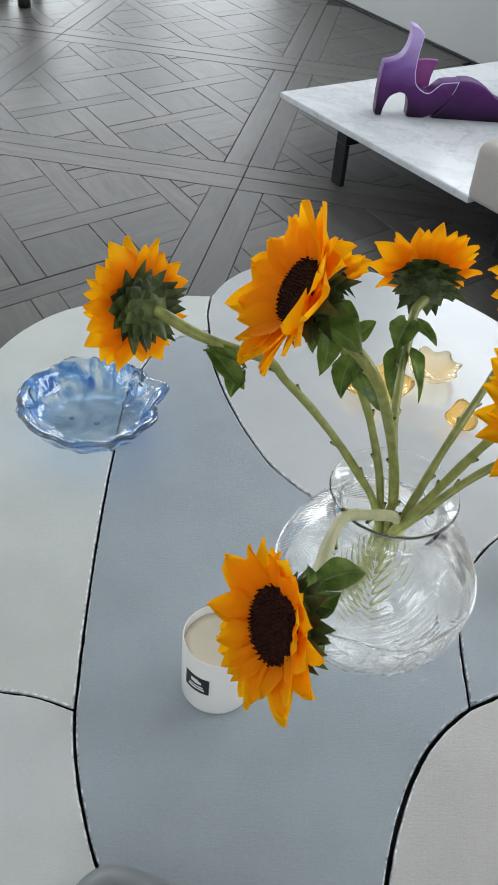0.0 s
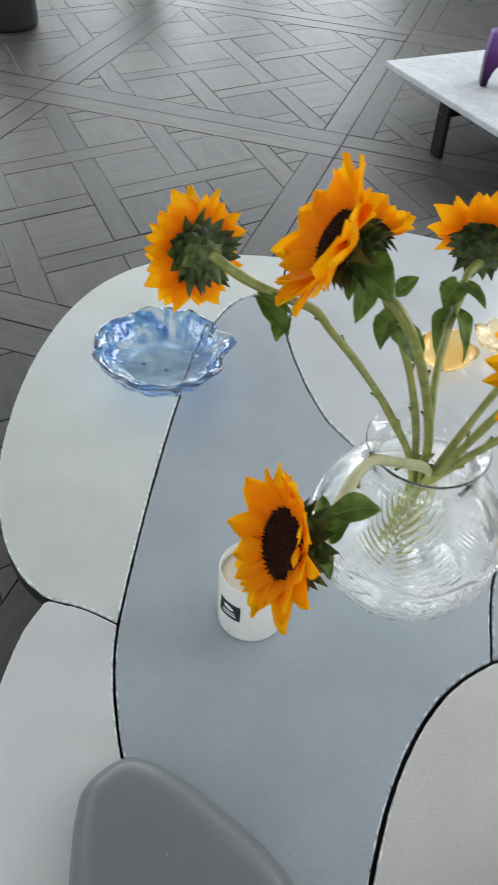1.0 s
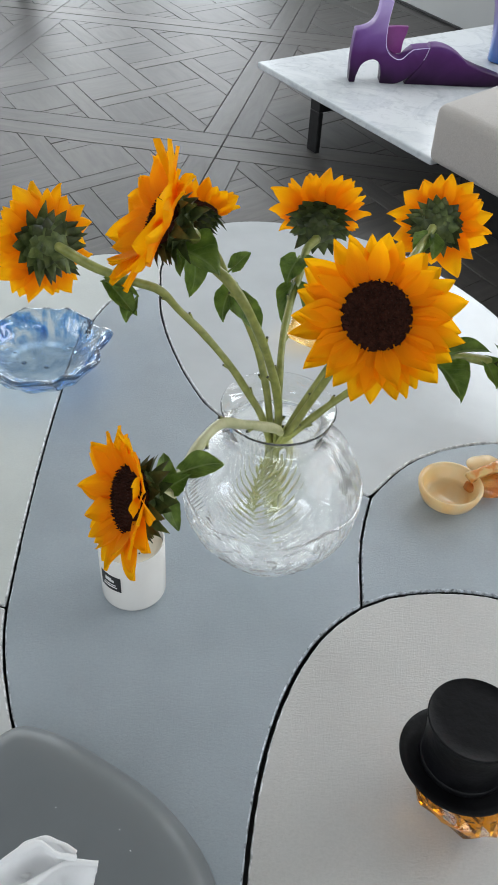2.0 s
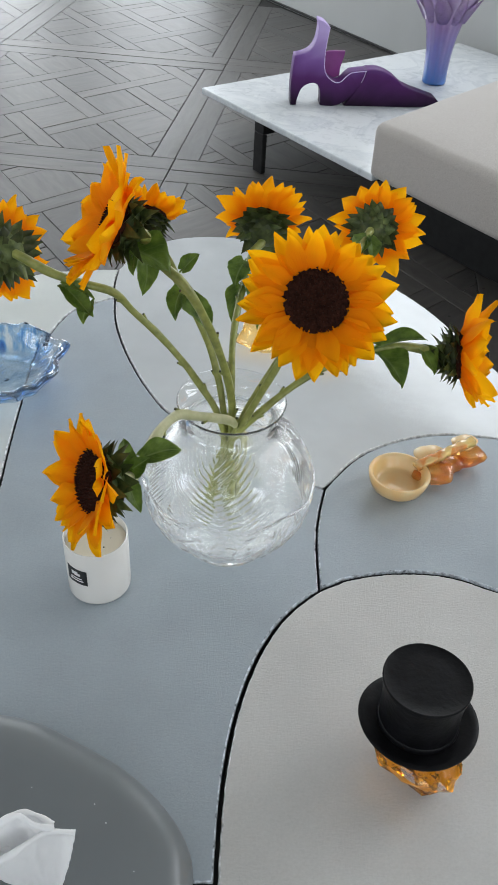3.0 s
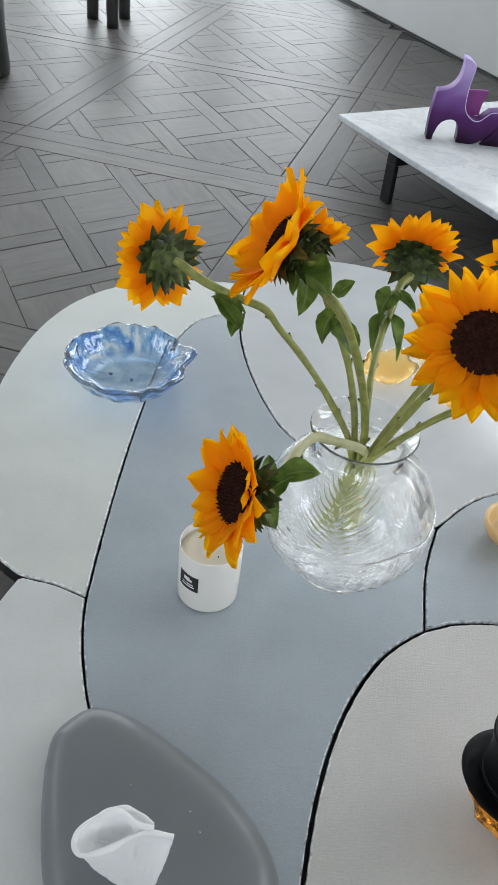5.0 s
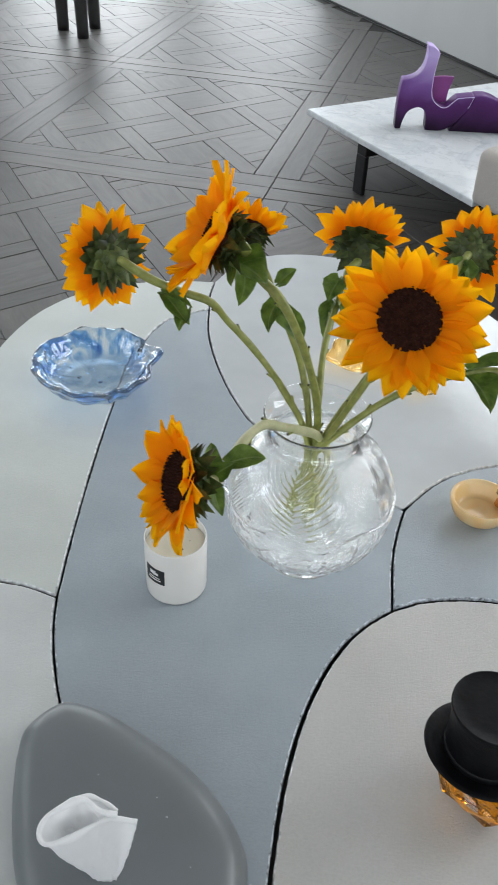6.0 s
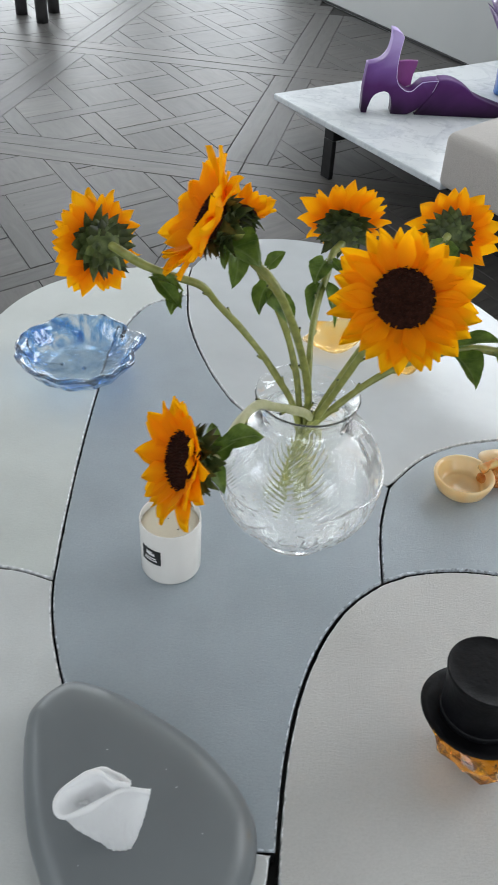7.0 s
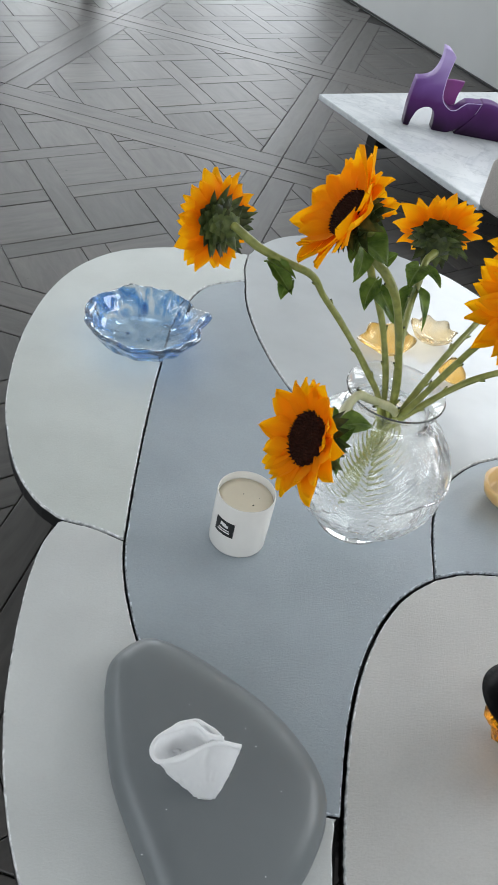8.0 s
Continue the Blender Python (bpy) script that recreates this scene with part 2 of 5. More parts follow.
def crystal():
    """Clear above, satin-frosted on the carved lower half."""
    m, nt, p = mat("clear_pressed_crystal", 0.03)
    p.inputs["Base Color"].default_value = (0.985, 0.99, 0.985, 1)
    p.inputs["Coat Weight"].default_value, p.inputs["Coat Roughness"].default_value = 1.0, 0.03
    sx = nt.nodes.new("ShaderNodeSeparateXYZ")
    nt.links.new(coords(nt), sx.inputs[0])
    soft = noise_tex(nt, coords(nt), 25.0, 3)
    level = maths(nt, 'ADD', sx.outputs["Z"], maths(nt, 'MULTIPLY', soft, 0.02))
    for sock, lo, hi in (("Roughness", 0.05, 0.015), ("Transmission Weight", 0.88, 0.98)):
        r = nt.nodes.new("ShaderNodeMapRange")
        r.inputs[1].default_value, r.inputs[2].default_value, r.inputs[3].default_value, r.inputs[4].default_value = 0.110, 0.150, lo, hi
        nt.links.new(level, r.inputs[0])
        nt.links.new(r.outputs[0], p.inputs[sock])
    thin = nt.nodes.new("ShaderNodeMapRange")
    thin.inputs[1].default_value, thin.inputs[2].default_value, thin.inputs[3].default_value, thin.inputs[4].default_value = 0.200, 0.228, 1.36, 1.16
    nt.links.new(sx.outputs["Z"], thin.inputs[0])
    nt.links.new(thin.outputs[0], p.inputs["IOR"])
    return m


M_CRYSTAL = crystal()


def blue_glass():
    """Clear glass with blue bands that run from the floor of the dish up its folds."""
    m, nt, p = mat("blue_streaked_glass", 0.02)
    v = coords(nt)
    flat = nt.nodes.new("ShaderNodeVectorMath")
    flat.operation = 'MULTIPLY'
    flat.inputs[1].default_value = (1, 1, 0)
    nt.links.new(v, flat.inputs[0])
    way = nt.nodes.new("ShaderNodeVectorMath")
    way.operation = 'NORMALIZE'
    nt.links.new(flat.outputs[0], way.inputs[0])
    swirl = nt.nodes.new("ShaderNodeMix")
    swirl.data_type = 'VECTOR'
    swirl.inputs[0].default_value = 0.45
    nt.links.new(way.outputs[0], swirl.inputs[4])
    grow = nt.nodes.new("ShaderNodeVectorMath")
    grow.operation = 'SCALE'
    grow.inputs["Scale"].default_value = 16.0
    nt.links.new(v, grow.inputs[0])
    nt.links.new(grow.outputs[0], swirl.inputs[5])
    bands = noise_tex(nt, swirl.outputs[1], 2.6, 3, 0.6, 1.2)
    reach = nt.nodes.new("ShaderNodeVectorMath")
    reach.operation = 'LENGTH'
    nt.links.new(flat.outputs[0], reach.inputs[0])
    col = ramp(nt, bands, [(0.40, (0.84, 0.88, 0.92)), (0.46, (0.50, 0.68, 0.88)), (0.53, (0.12, 0.36, 0.76)), (0.66, (0.03, 0.15, 0.52))])
    ground = ramp(nt, noise_tex(nt, v, 30.0, 3, 0.5, 1.0), [(0.35, (0.20, 0.35, 0.53)), (0.65, (0.52, 0.66, 0.78))])
    wall_mask = ramp(nt, reach.outputs["Value"], [(0.058, (0.0, 0.0, 0.0)), (0.082, (1.0, 1.0, 1.0))])
    nt.links.new(mix(nt, ground, col, wall_mask), p.inputs["Base Color"])
    p.inputs["Transmission Weight"].default_value, p.inputs["IOR"].default_value = 0.97, 1.48
    p.inputs["Coat Weight"].default_value, p.inputs["Coat Roughness"].default_value = 1.0, 0.03
    nt.links.new(bump(nt, p, noise_tex(nt, v, 26.0, 2, 0.5, 2.0), 0.35, 0.003), p.inputs["Coat Normal"])
    return m


M_BLUEGLASS = blue_glass()
# sculpture: base colour by height, near black at the foot, pale lilac on top
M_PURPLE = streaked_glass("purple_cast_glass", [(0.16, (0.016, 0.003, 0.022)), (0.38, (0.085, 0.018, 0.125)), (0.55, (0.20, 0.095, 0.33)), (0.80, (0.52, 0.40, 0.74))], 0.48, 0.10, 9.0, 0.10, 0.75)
M_PURPLE.node_tree.nodes["Principled BSDF"].inputs["Specular IOR Level"].default_value = 0.2
# the lit glow in the sculpture's hollow, put into a magenta base colour
M_MAGENTA = simple("magenta_lit_cast_glass", (0.24, 0.045, 0.23), 0.35, 0, 0.2, 12.0, 0.1)
M_RIM = simple("pale_lilac_front_edge", (0.62, 0.52, 0.78), 0.3, 0, 0.1, 30.0, 0.05)
M_VASEGLASS = streaked_glass("blue_to_purple_cast_glass", [(0.12, (0.03, 0.22, 0.70)), (0.35, (0.22, 0.23, 0.60)), (0.62, (0.36, 0.23, 0.50)), (0.95, (0.66, 0.54, 0.74))], 0.30, 0.35, 14.0, 1.0, 0.70, stretch=(2, 2, 0.5), coat=0.7)
M_VASELEAF = streaked_glass("lilac_relief_glass", [(0.2, (0.30, 0.20, 0.50)), (0.6, (0.44, 0.30, 0.56)), (0.95, (0.68, 0.56, 0.74))], 0.30, 0.35, 14.0, 0.9, 0.6, coat=0.7)
M_AMBER = glass("amber_crystal", (1.0, 0.40, 0.008), 0.0, 1.42, 0.15, 60.0, trans=0.95, coat=0.3)
M_HONEY = streaked_glass("honey_glass", [(0.3, (0.97, 0.60, 0.12)), (0.7, (0.99, 0.80, 0.40))], 0.08, 0.75, 25.0, 0.4, ior=1.10, coat=1.0)
M_CLEARAMBER = streaked_glass("pale_amber_glass", [(0.3, (1.0, 0.78, 0.42)), (0.7, (1.0, 0.90, 0.70))], 0.08, 0.8, 25.0, 0.4, ior=1.10, coat=1.0)
M_CUP = streaked_glass("frosted_honey_glass", [(0.3, (0.99, 0.64, 0.22)), (0.7, (0.99, 0.80, 0.46))], 0.32, 0.42, 20.0, 0.1, coat=0.5)
M_FLORAL = streaked_glass("orange_pink_cast_glass", [(0.3, (0.86, 0.20, 0.03)), (0.5, (0.98, 0.46, 0.08)), (0.7, (0.92, 0.55, 0.25))], 0.12, 0.75, 40.0, 0.2)
M_HANDLE = streaked_glass("banded_amber_glass", [(0.40, (0.92, 0.36, 0.08)), (0.50, (0.98, 0.70, 0.30)), (0.60, (0.95, 0.78, 0.30))], 0.2, 0.55, 45.0, 0.15, coat=0.6)
M_PETAL = petal_mat()
M_DISC = simple("dark_brown_florets", (0.030, 0.010, 0.006), 0.9, 0, 0.5, 220.0, 0.5, 0.001, 0.1)
M_BRACT = green_mat("dark_green_bract", (0.020, 0.034, 0.009), (0.120, 0.150, 0.048), 0.45, 75.0, 0.10, 0.35, 0.55)


def leaf_mat():
    """Green leaf blade: dark between pale midrib and side veins, soft gloss."""
    m, nt, p = mat("green_leaf", 0.30)
    uv = coords(nt, "UV")
    sx = nt.nodes.new("ShaderNodeSeparateXYZ")
    nt.links.new(uv, sx.inputs[0])
    across = maths(nt, 'ABSOLUTE', maths(nt, 'SUBTRACT', sx.outputs[1], 0.5))
    slant = maths(nt, 'SUBTRACT', maths(nt, 'MULTIPLY', sx.outputs[0], 7.0), maths(nt, 'MULTIPLY', across, 6.0))
    rib = maths(nt, 'PINGPONG', slant, 0.5)
    veins = ramp(nt, rib, [(0.0, (1.0, 1.0, 1.0)), (0.10, (0.0, 0.0, 0.0))])
    mid = ramp(nt, across, [(0.015, (1.0, 1.0, 1.0)), (0.045, (0.0, 0.0, 0.0))])
    tone = noise_tex(nt, coords(nt), 60.0, 5)
    col = ramp(nt, tone, [(0.32, (0.070, 0.135, 0.018)), (0.68, (0.260, 0.370, 0.066))])
    col = mix(nt, col, (0.24, 0.33, 0.10), maths(nt, 'MULTIPLY', veins, 0.30))
    col = mix(nt, col, (0.30, 0.38, 0.14), maths(nt, 'MULTIPLY', mid, 0.6))
    nt.links.new(col, p.inputs["Base Color"])
    bump(nt, p, maths(nt, 'ADD', maths(nt, 'MULTIPLY', veins, -0.5), tone), 0.4, 0.0012)
    tr = nt.nodes.new("ShaderNodeBsdfTranslucent")
    nt.links.new(col, tr.inputs[0])
    ms = nt.nodes.new("ShaderNodeMixShader")
    ms.inputs[0].default_value = 0.28
    nt.links.new(p.outputs[0], ms.inputs[1])
    nt.links.new(tr.outputs[0], ms.inputs[2])
    nt.links.new(ms.outputs[0], nt.nodes["Material Output"].inputs[0])
    return m


M_LEAF = leaf_mat()
M_STEM = green_mat("pale_green_stem", (0.160, 0.180, 0.038), (0.315, 0.330, 0.090), 0.36, 90.0, 0.0)
M_BENT = green_mat("pale_bent_stem", (0.40, 0.41, 0.21), (0.58, 0.57, 0.35), 0.42, 60.0, 0.0)
M_TISSUE = green_mat("white_paper_tissue", (0.95, 0.95, 0.955), (0.975, 0.975, 0.98), 0.9, 40.0, 0.3, 0.2)
M_NODE = simple("dark_stem_node", (0.05, 0.055, 0.03), 0.7, 0, 0.3, 90.0, 0.2)


# ---------------------------------------------------------------- building helpers
def link_mesh(name, bm, materials, parent=None, smooth=False, m=None):
    me = bpy.data.meshes.new(name)
    bm.to_mesh(me)
    bm.free()
    for one in materials if isinstance(materials, (list, tuple)) else [materials]:
        me.materials.append(one)
    if smooth:
        me.polygons.foreach_set("use_smooth", [True] * len(me.polygons))
    ob = new(name, me)
    if parent is not None:
        ob.parent = parent
    if m is not None:
        ob.matrix_local = m
    return ob


def part(name, bm, material, parent, label="", smooth=False, m=None):
    ob = link_mesh(name, bm, material, parent, smooth, m)
    return tagged(ob, label) if label else ob


def thing(name, label, category, m=None, group=""):
    ob = new(name)
    if m is not None:
        ob.matrix_world = m
    return tagged(ob, label, category, group)


def box(bm, lo, hi, m=None):
    """A box between two corners, in the frame m."""
    vs = [Vector((x, y, z)) for z in (lo[2], hi[2]) for x, y in ((lo[0], lo[1]), (hi[0], lo[1]), (hi[0], hi[1]), (lo[0], hi[1]))]
    vs = [bm.verts.new(m @ v if m is not None else v) for v in vs]
    for f in ((3, 2, 1, 0), (4, 5, 6, 7), (0, 1, 5, 4), (1, 2, 6, 5), (2, 3, 7, 6), (3, 0, 4, 7)):
        bm.faces.new([vs[i] for i in f])


def rounded_box(lo, hi, r, seg=3, m=None):
    bm = bmesh.new()
    box(bm, lo, hi)
    bmesh.ops.bevel(bm, geom=bm.edges[:], offset=r, segments=seg, profile=0.5, affect='EDGES')
    if m is not None:
        bm.transform(m)
    return bm


def bridge(bm, a, b, close=True):
    n = len(a)
    fs = []
    for i in range(n if close else n - 1):
        fs.append(bm.faces.new((a[i], a[(i + 1) % n], b[(i + 1) % n], b[i])))
    return fs


def lathe(bm, profile, seg=64, centre=(0, 0), wobble=None):
    """Turn (radius, z) points round an axis; wobble(angle, k) gives a radius factor and a lift."""
    rings = []
    for k, (r, z) in enumerate(profile):
        if r < 1e-5:
            rings.append([bm.verts.new((centre[0], centre[1], z))])
            continue
        ring = []
        for i in range(seg):
            a = 2 * math.pi * i / seg
            f, lift = wobble(a, k) if wobble else (1.0, 0.0)
            ring.append(bm.verts.new((centre[0] + r * f * math.cos(a), centre[1] + r * f * math.sin(a), z + lift)))
        rings.append(ring)
    for a, b in zip(rings, rings[1:]):
        if len(a) == 1 and len(b) == 1:
            continue
        if len(a) == 1:
            for i in range(seg):
                bm.faces.new((a[0], b[(i + 1) % seg], b[i]))
        elif len(b) == 1:
            for i in range(seg):
                bm.faces.new((a[i], a[(i + 1) % seg], b[0]))
        else:
            bridge(bm, a, b)
    return bm


def spline(points, step=0.006):
    """Catmull-Rom through the points, evenly resampled, both ends kept."""
    ps = [Vector(p) for p in points]
    ps = [ps[0] * 2 - ps[1]] + ps + [ps[-1] * 2 - ps[-2]]
    fine = []
    for i in range(1, len(ps) - 2):
        a, b, c, d = ps[i - 1:i + 3]
        for k in range(24):
            t = k / 24
            fine.append(0.5 * (2 * b + (c - a) * t + (2 * a - 5 * b + 4 * c - d) * t * t + (3 * b - a - 3 * c + d) * t ** 3))
    fine.append(ps[-2])
    total = sum((q - p).length for p, q in zip(fine, fine[1:]))
    count = max(2, int(round(total / step)))
    out, want, run = [fine[0]], total / count, 0.0
    for p, q in zip(fine, fine[1:]):
        d = (q - p).length
        while d > 0 and run + d >= want - 1e-9 and len(out) < count:
            k = (want - run) / d
            p = p.lerp(q, k)
            out.append(p.copy())
            d, run = (q - p).length, 0.0
        run += d
    out.append(fine[-1])
    return out


def tube(bm, points, radius, seg=10, cap=True, step=0.008):
    """A round tube along a smooth curve; radius may be a function of 0..1."""
    pts = spline(points, step)
    rings = []
    up = Vector((0.3, 0.2, 1)).normalized()
    for i, p in enumerate(pts):
        t = (pts[min(i + 1, len(pts) - 1)] - pts[max(i - 1, 0)]).normalized()
        side = t.cross(up).normalized()
        up = side.cross(t).normalized()
        r = radius(i / (len(pts) - 1)) if callable(radius) else radius
        rings.append([bm.verts.new(p + (side * math.cos(a) + up * math.sin(a)) * r) for a in (2 * math.pi * k / seg for k in range(seg))])
    for a, b in zip(rings, rings[1:]):
        bridge(bm, a, b)
    if cap:
        bm.faces.new(rings[0][::-1])
        bm.faces.new(rings[-1])
    return pts


# ---------------------------------------------------------------- room shell
def wall(name, p0, p1, out, holes, label, z0=-0.05, z1=CEIL):
    """A wall 0.2 m thick between two plan points, with real openings (from, to, sill, head) along it."""
    along = (p1 - p0)
    length = along.length
    along.normalize()
    m = Matrix((( along.x, out.x, 0, p0.x), (along.y, out.y, 0, p0.y), (0, 0, 1, 0), (0, 0, 0, 1)))
    bm = bmesh.new()
    at = 0.0
    for a, b, lo, hi in sorted(holes):
        box(bm, (at, 0, z0), (a, 0.2, z1), m)
        box(bm, (a, 0, z0), (b, 0.2, lo), m)
        box(bm, (a, 0, hi), (b, 0.2, z1), m)
        at = b
    box(bm, (at, 0, z0), (length, 0.2, z1), m)
    bmesh.ops.recalc_face_normals(bm, faces=bm.faces[:])
    tagged(link_mesh(name, bm, M_WALL), label, "wall", kind="structure")
    for k, (a, b, lo, hi) in enumerate(sorted(holes)):
        fr = bmesh.new()
        for q in ((a, lo, a + 0.05, hi), (b - 0.05, lo, b, hi), (a + 0.05, lo, b - 0.05, lo + 0.05), (a + 0.05, hi - 0.05, b - 0.05, hi),
                  ((a + b) / 2 - 0.03, lo + 0.05, (a + b) / 2 + 0.03, hi - 0.05)):
            box(fr, (q[0], 0.08, q[1]), (q[2], 0.13, q[3]), m)
        bmesh.ops.recalc_face_normals(fr, faces=fr.faces[:])
        w = tagged(new("window_%s_%d" % (name.split("_")[1], k + 1)), "unseen tall dark-framed window placed for daylight and fill light", "window", kind="structure")
        part("window_frame", fr, M_FRAME, w)


s0 = S_FAR
wall("wall_side", ns(N_WALL, S_FAR), ns(N_WALL, S_BACK), NORM, [(a - s0, b - s0, *side_z(a)) for a, b in SIDE_WINDOWS], "pale grey painted wall under the windows")
wall("wall_far", ns(N_LEFT, S_FAR), ns(N_WALL, S_FAR), -DIR, [(a - N_LEFT, b - N_LEFT, *FAR_Z) for a, b in FAR_WINDOWS], "pale wall with tall windows")
# left and back openings are made up to hold the fill lamps
wall("wall_left", ns(N_LEFT, S_FAR), ns(N_LEFT, S_BACK), -NORM, [(a - s0, b - s0, *SIDE_Z) for a, b in LEFT_FILL_WINDOWS], "plain pale painted wall, out of view, with added fill windows")
wall("wall_back", ns(N_LEFT, S_BACK), ns(N_WALL, S_BACK), DIR, [(a - N_LEFT, b - N_LEFT, *SIDE_Z) for a, b in BACK_FILL_WINDOWS], "plain pale painted wall, out of view, with added fill windows")
bm = bmesh.new()
room = Matrix(((NORM.x, DIR.x, 0, 0), (NORM.y, DIR.y, 0, 0), (0, 0, 1, 0), (0, 0, 0, 1)))
box(bm, (N_LEFT - 0.2, S_FAR - 0.2, CEIL), (N_WALL + 0.2, S_BACK + 0.2, CEIL + 0.15), room)
bmesh.ops.recalc_face_normals(bm, faces=bm.faces[:])
tagged(link_mesh("ceiling", bm, M_CEIL), "plain white ceiling", "ceiling", kind="structure")
# the dark shadow gap at the wall's foot, put in as a black strip
bm = bmesh.new()
box(bm, (N_WALL - 0.016, S_FAR + 0.004, 0.002), (N_WALL - 0.001, S_BACK - 0.004, 0.010), room)
bmesh.ops.recalc_face_normals(bm, faces=bm.faces[:])
tagged(link_mesh("baseboard", bm, M_DARK), "thin black strip standing in for the shadow gap along the wall", "baseboard", kind="structure")

# ---------------------------------------------------------------- low table of six glazed slabs
TOP = 0.27
JL, JE, J, JT = (-0.114, 0.503), (-0.210, 0.516), (-0.056, 1.284), (-0.066, 1.402)
JM, JO, JB, JR, JS = (0.341, 0.756), (0.326, 0.561), (0.209, 0.184), (0.715, 0.880), (0.700, 0.450)
SEAM = {
    "west": [JL, (-0.130, 0.625), (-0.146, 0.773), (-0.158, 0.930), (-0.163, 1.060), (-0.152, 1.155), (-0.131, 1.221), (-0.096, 1.257), J],
    "west_foot": [JE, (-0.160, 0.514), JL],
    "north_west_rim": [JE, (-0.258, 0.545), (-0.307, 0.602), (-0.352, 0.689), (-0.378, 0.763), (-0.402, 0.871), (-0.414, 0.981), (-0.411, 1.101), (-0.383, 1.211), (-0.323, 1.299), (-0.217, 1.366), (-0.140, 1.390), JT],
    "crown": [J, (-0.065, 1.340), JT],
    "middle": [J, (-0.042, 1.200), (-0.014, 1.112), (0.021, 1.032), (0.057, 0.966), (0.088, 0.923), (0.150, 0.868), (0.230, 0.812), JM],
    "north_east_rim": [JT, (-0.045, 1.463), (-0.006, 1.520), (0.050, 1.560), (0.126, 1.577), (0.204, 1.572), (0.297, 1.552), (0.386, 1.510), (0.457, 1.451), (0.515, 1.384), (0.578, 1.295), (0.637, 1.171), (0.689, 1.054), (0.713, 0.960), JR],
    "east_head": [JM, (0.361, 0.788), (0.396, 0.833), (0.436, 0.864), (0.485, 0.888), (0.535, 0.902), (0.592, 0.904), (0.668, 0.894), JR],
    "east_waist": [JM, (0.330, 0.699), (0.325, 0.642), JO],
    "south_east_head": [JO, (0.365, 0.582), (0.413, 0.595), (0.461, 0.600), (0.508, 0.596), (0.552, 0.580), (0.588, 0.562), (0.650, 0.512), JS],
    "east_rim": [JR, (0.748, 0.760), (0.755, 0.630), (0.735, 0.530), JS],
    "south_east_rim": [JS, (0.730, 0.300), (0.700, 0.120), (0.600, -0.030), (0.450, -0.110), (0.300, -0.100), (0.235, 0.000), (0.213, 0.114), JB],
    "south": [JO, (0.297, 0.534), (0.271, 0.501), (0.250, 0.461), (0.234, 0.417), (0.222, 0.369), (0.214, 0.316), (0.210, 0.265), JB],
    "foot": [JL, (-0.104, 0.461), (-0.085, 0.408), (-0.060, 0.354), (-0.015, 0.290), (0.060, 0.225), (0.140, 0.192), (0.190, 0.182), JB],
    "south_west_rim": [JE, (-0.219, 0.468), (-0.217, 0.407), (-0.208, 0.345), (-0.195, 0.281), (-0.181, 0.224), (-0.159, 0.161), (-0.139, 0.116), (-0.111, 0.065), (-0.060, -0.010), (0.020, -0.070), (0.120, -0.085), (0.215, -0.075)],
    "south_west_side": [(0.215, -0.075), (0.222, 0.020), (0.205, 0.114), (0.203, 0.184)],
}
SEAM = {k: spline([(x, y, 0) for x, y in v], 0.006) for k, v in SEAM.items()}


def outline(*names):
    """Chain seams into one closed loop; a name with a minus runs backwards."""
    loop = []
    for n in names:
        run = SEAM[n.lstrip("-")]
        loop += (run[::-1] if n[0] == "-" else run)[:-1]
    return loop


def inset(loop, d):
    """The loop moved inwards by d(i) metres, corners mitred."""
    area = sum(a.x * b.y - b.x * a.y for a, b in zip(loop, loop[1:] + loop[:1]))
    sign = 1 if area > 0 else -1
    out = []
    n = len(loop)
    for i, p in enumerate(loop):
        e0, e1 = (p - loop[i - 1]).normalized(), (loop[(i + 1) % n] - p).normalized()
        n0, n1 = Vector((-e0.y, e0.x, 0)) * sign, Vector((-e1.y, e1.x, 0)) * sign
        k = (n0 + n1)
        k = k / max(0.35, k.length_squared / 2)
        out.append(p + k * d(i))
    return out


def clean_inset(loop, off, ragged):
    """Inset ring in which points that overrun a corner are merged into their neighbour; returns positions and an index map."""
    base = np.array([(p.x, p.y) for p in loop])
    ring = inset(loop, lambda i: off + ragged[i])
    pts = np.array([(p.x, p.y) for p in ring])
    a, d = base, np.roll(base, -1, axis=0) - base
    q = pts[:, None, :] - a[None]
    t = np.clip((q * d[None]).sum(2) / np.maximum(1e-12, (d * d).sum(1))[None], 0, 1)
    dist = np.sqrt(((q - t[..., None] * d[None]) ** 2).sum(2)).min(1)
    ok = dist > off * 0.86
    last = int(np.nonzero(ok)[0][-1])
    use = []
    for i in range(len(loop)):
        if ok[i]:
            last = i
        use.append(last)
    return ring, use


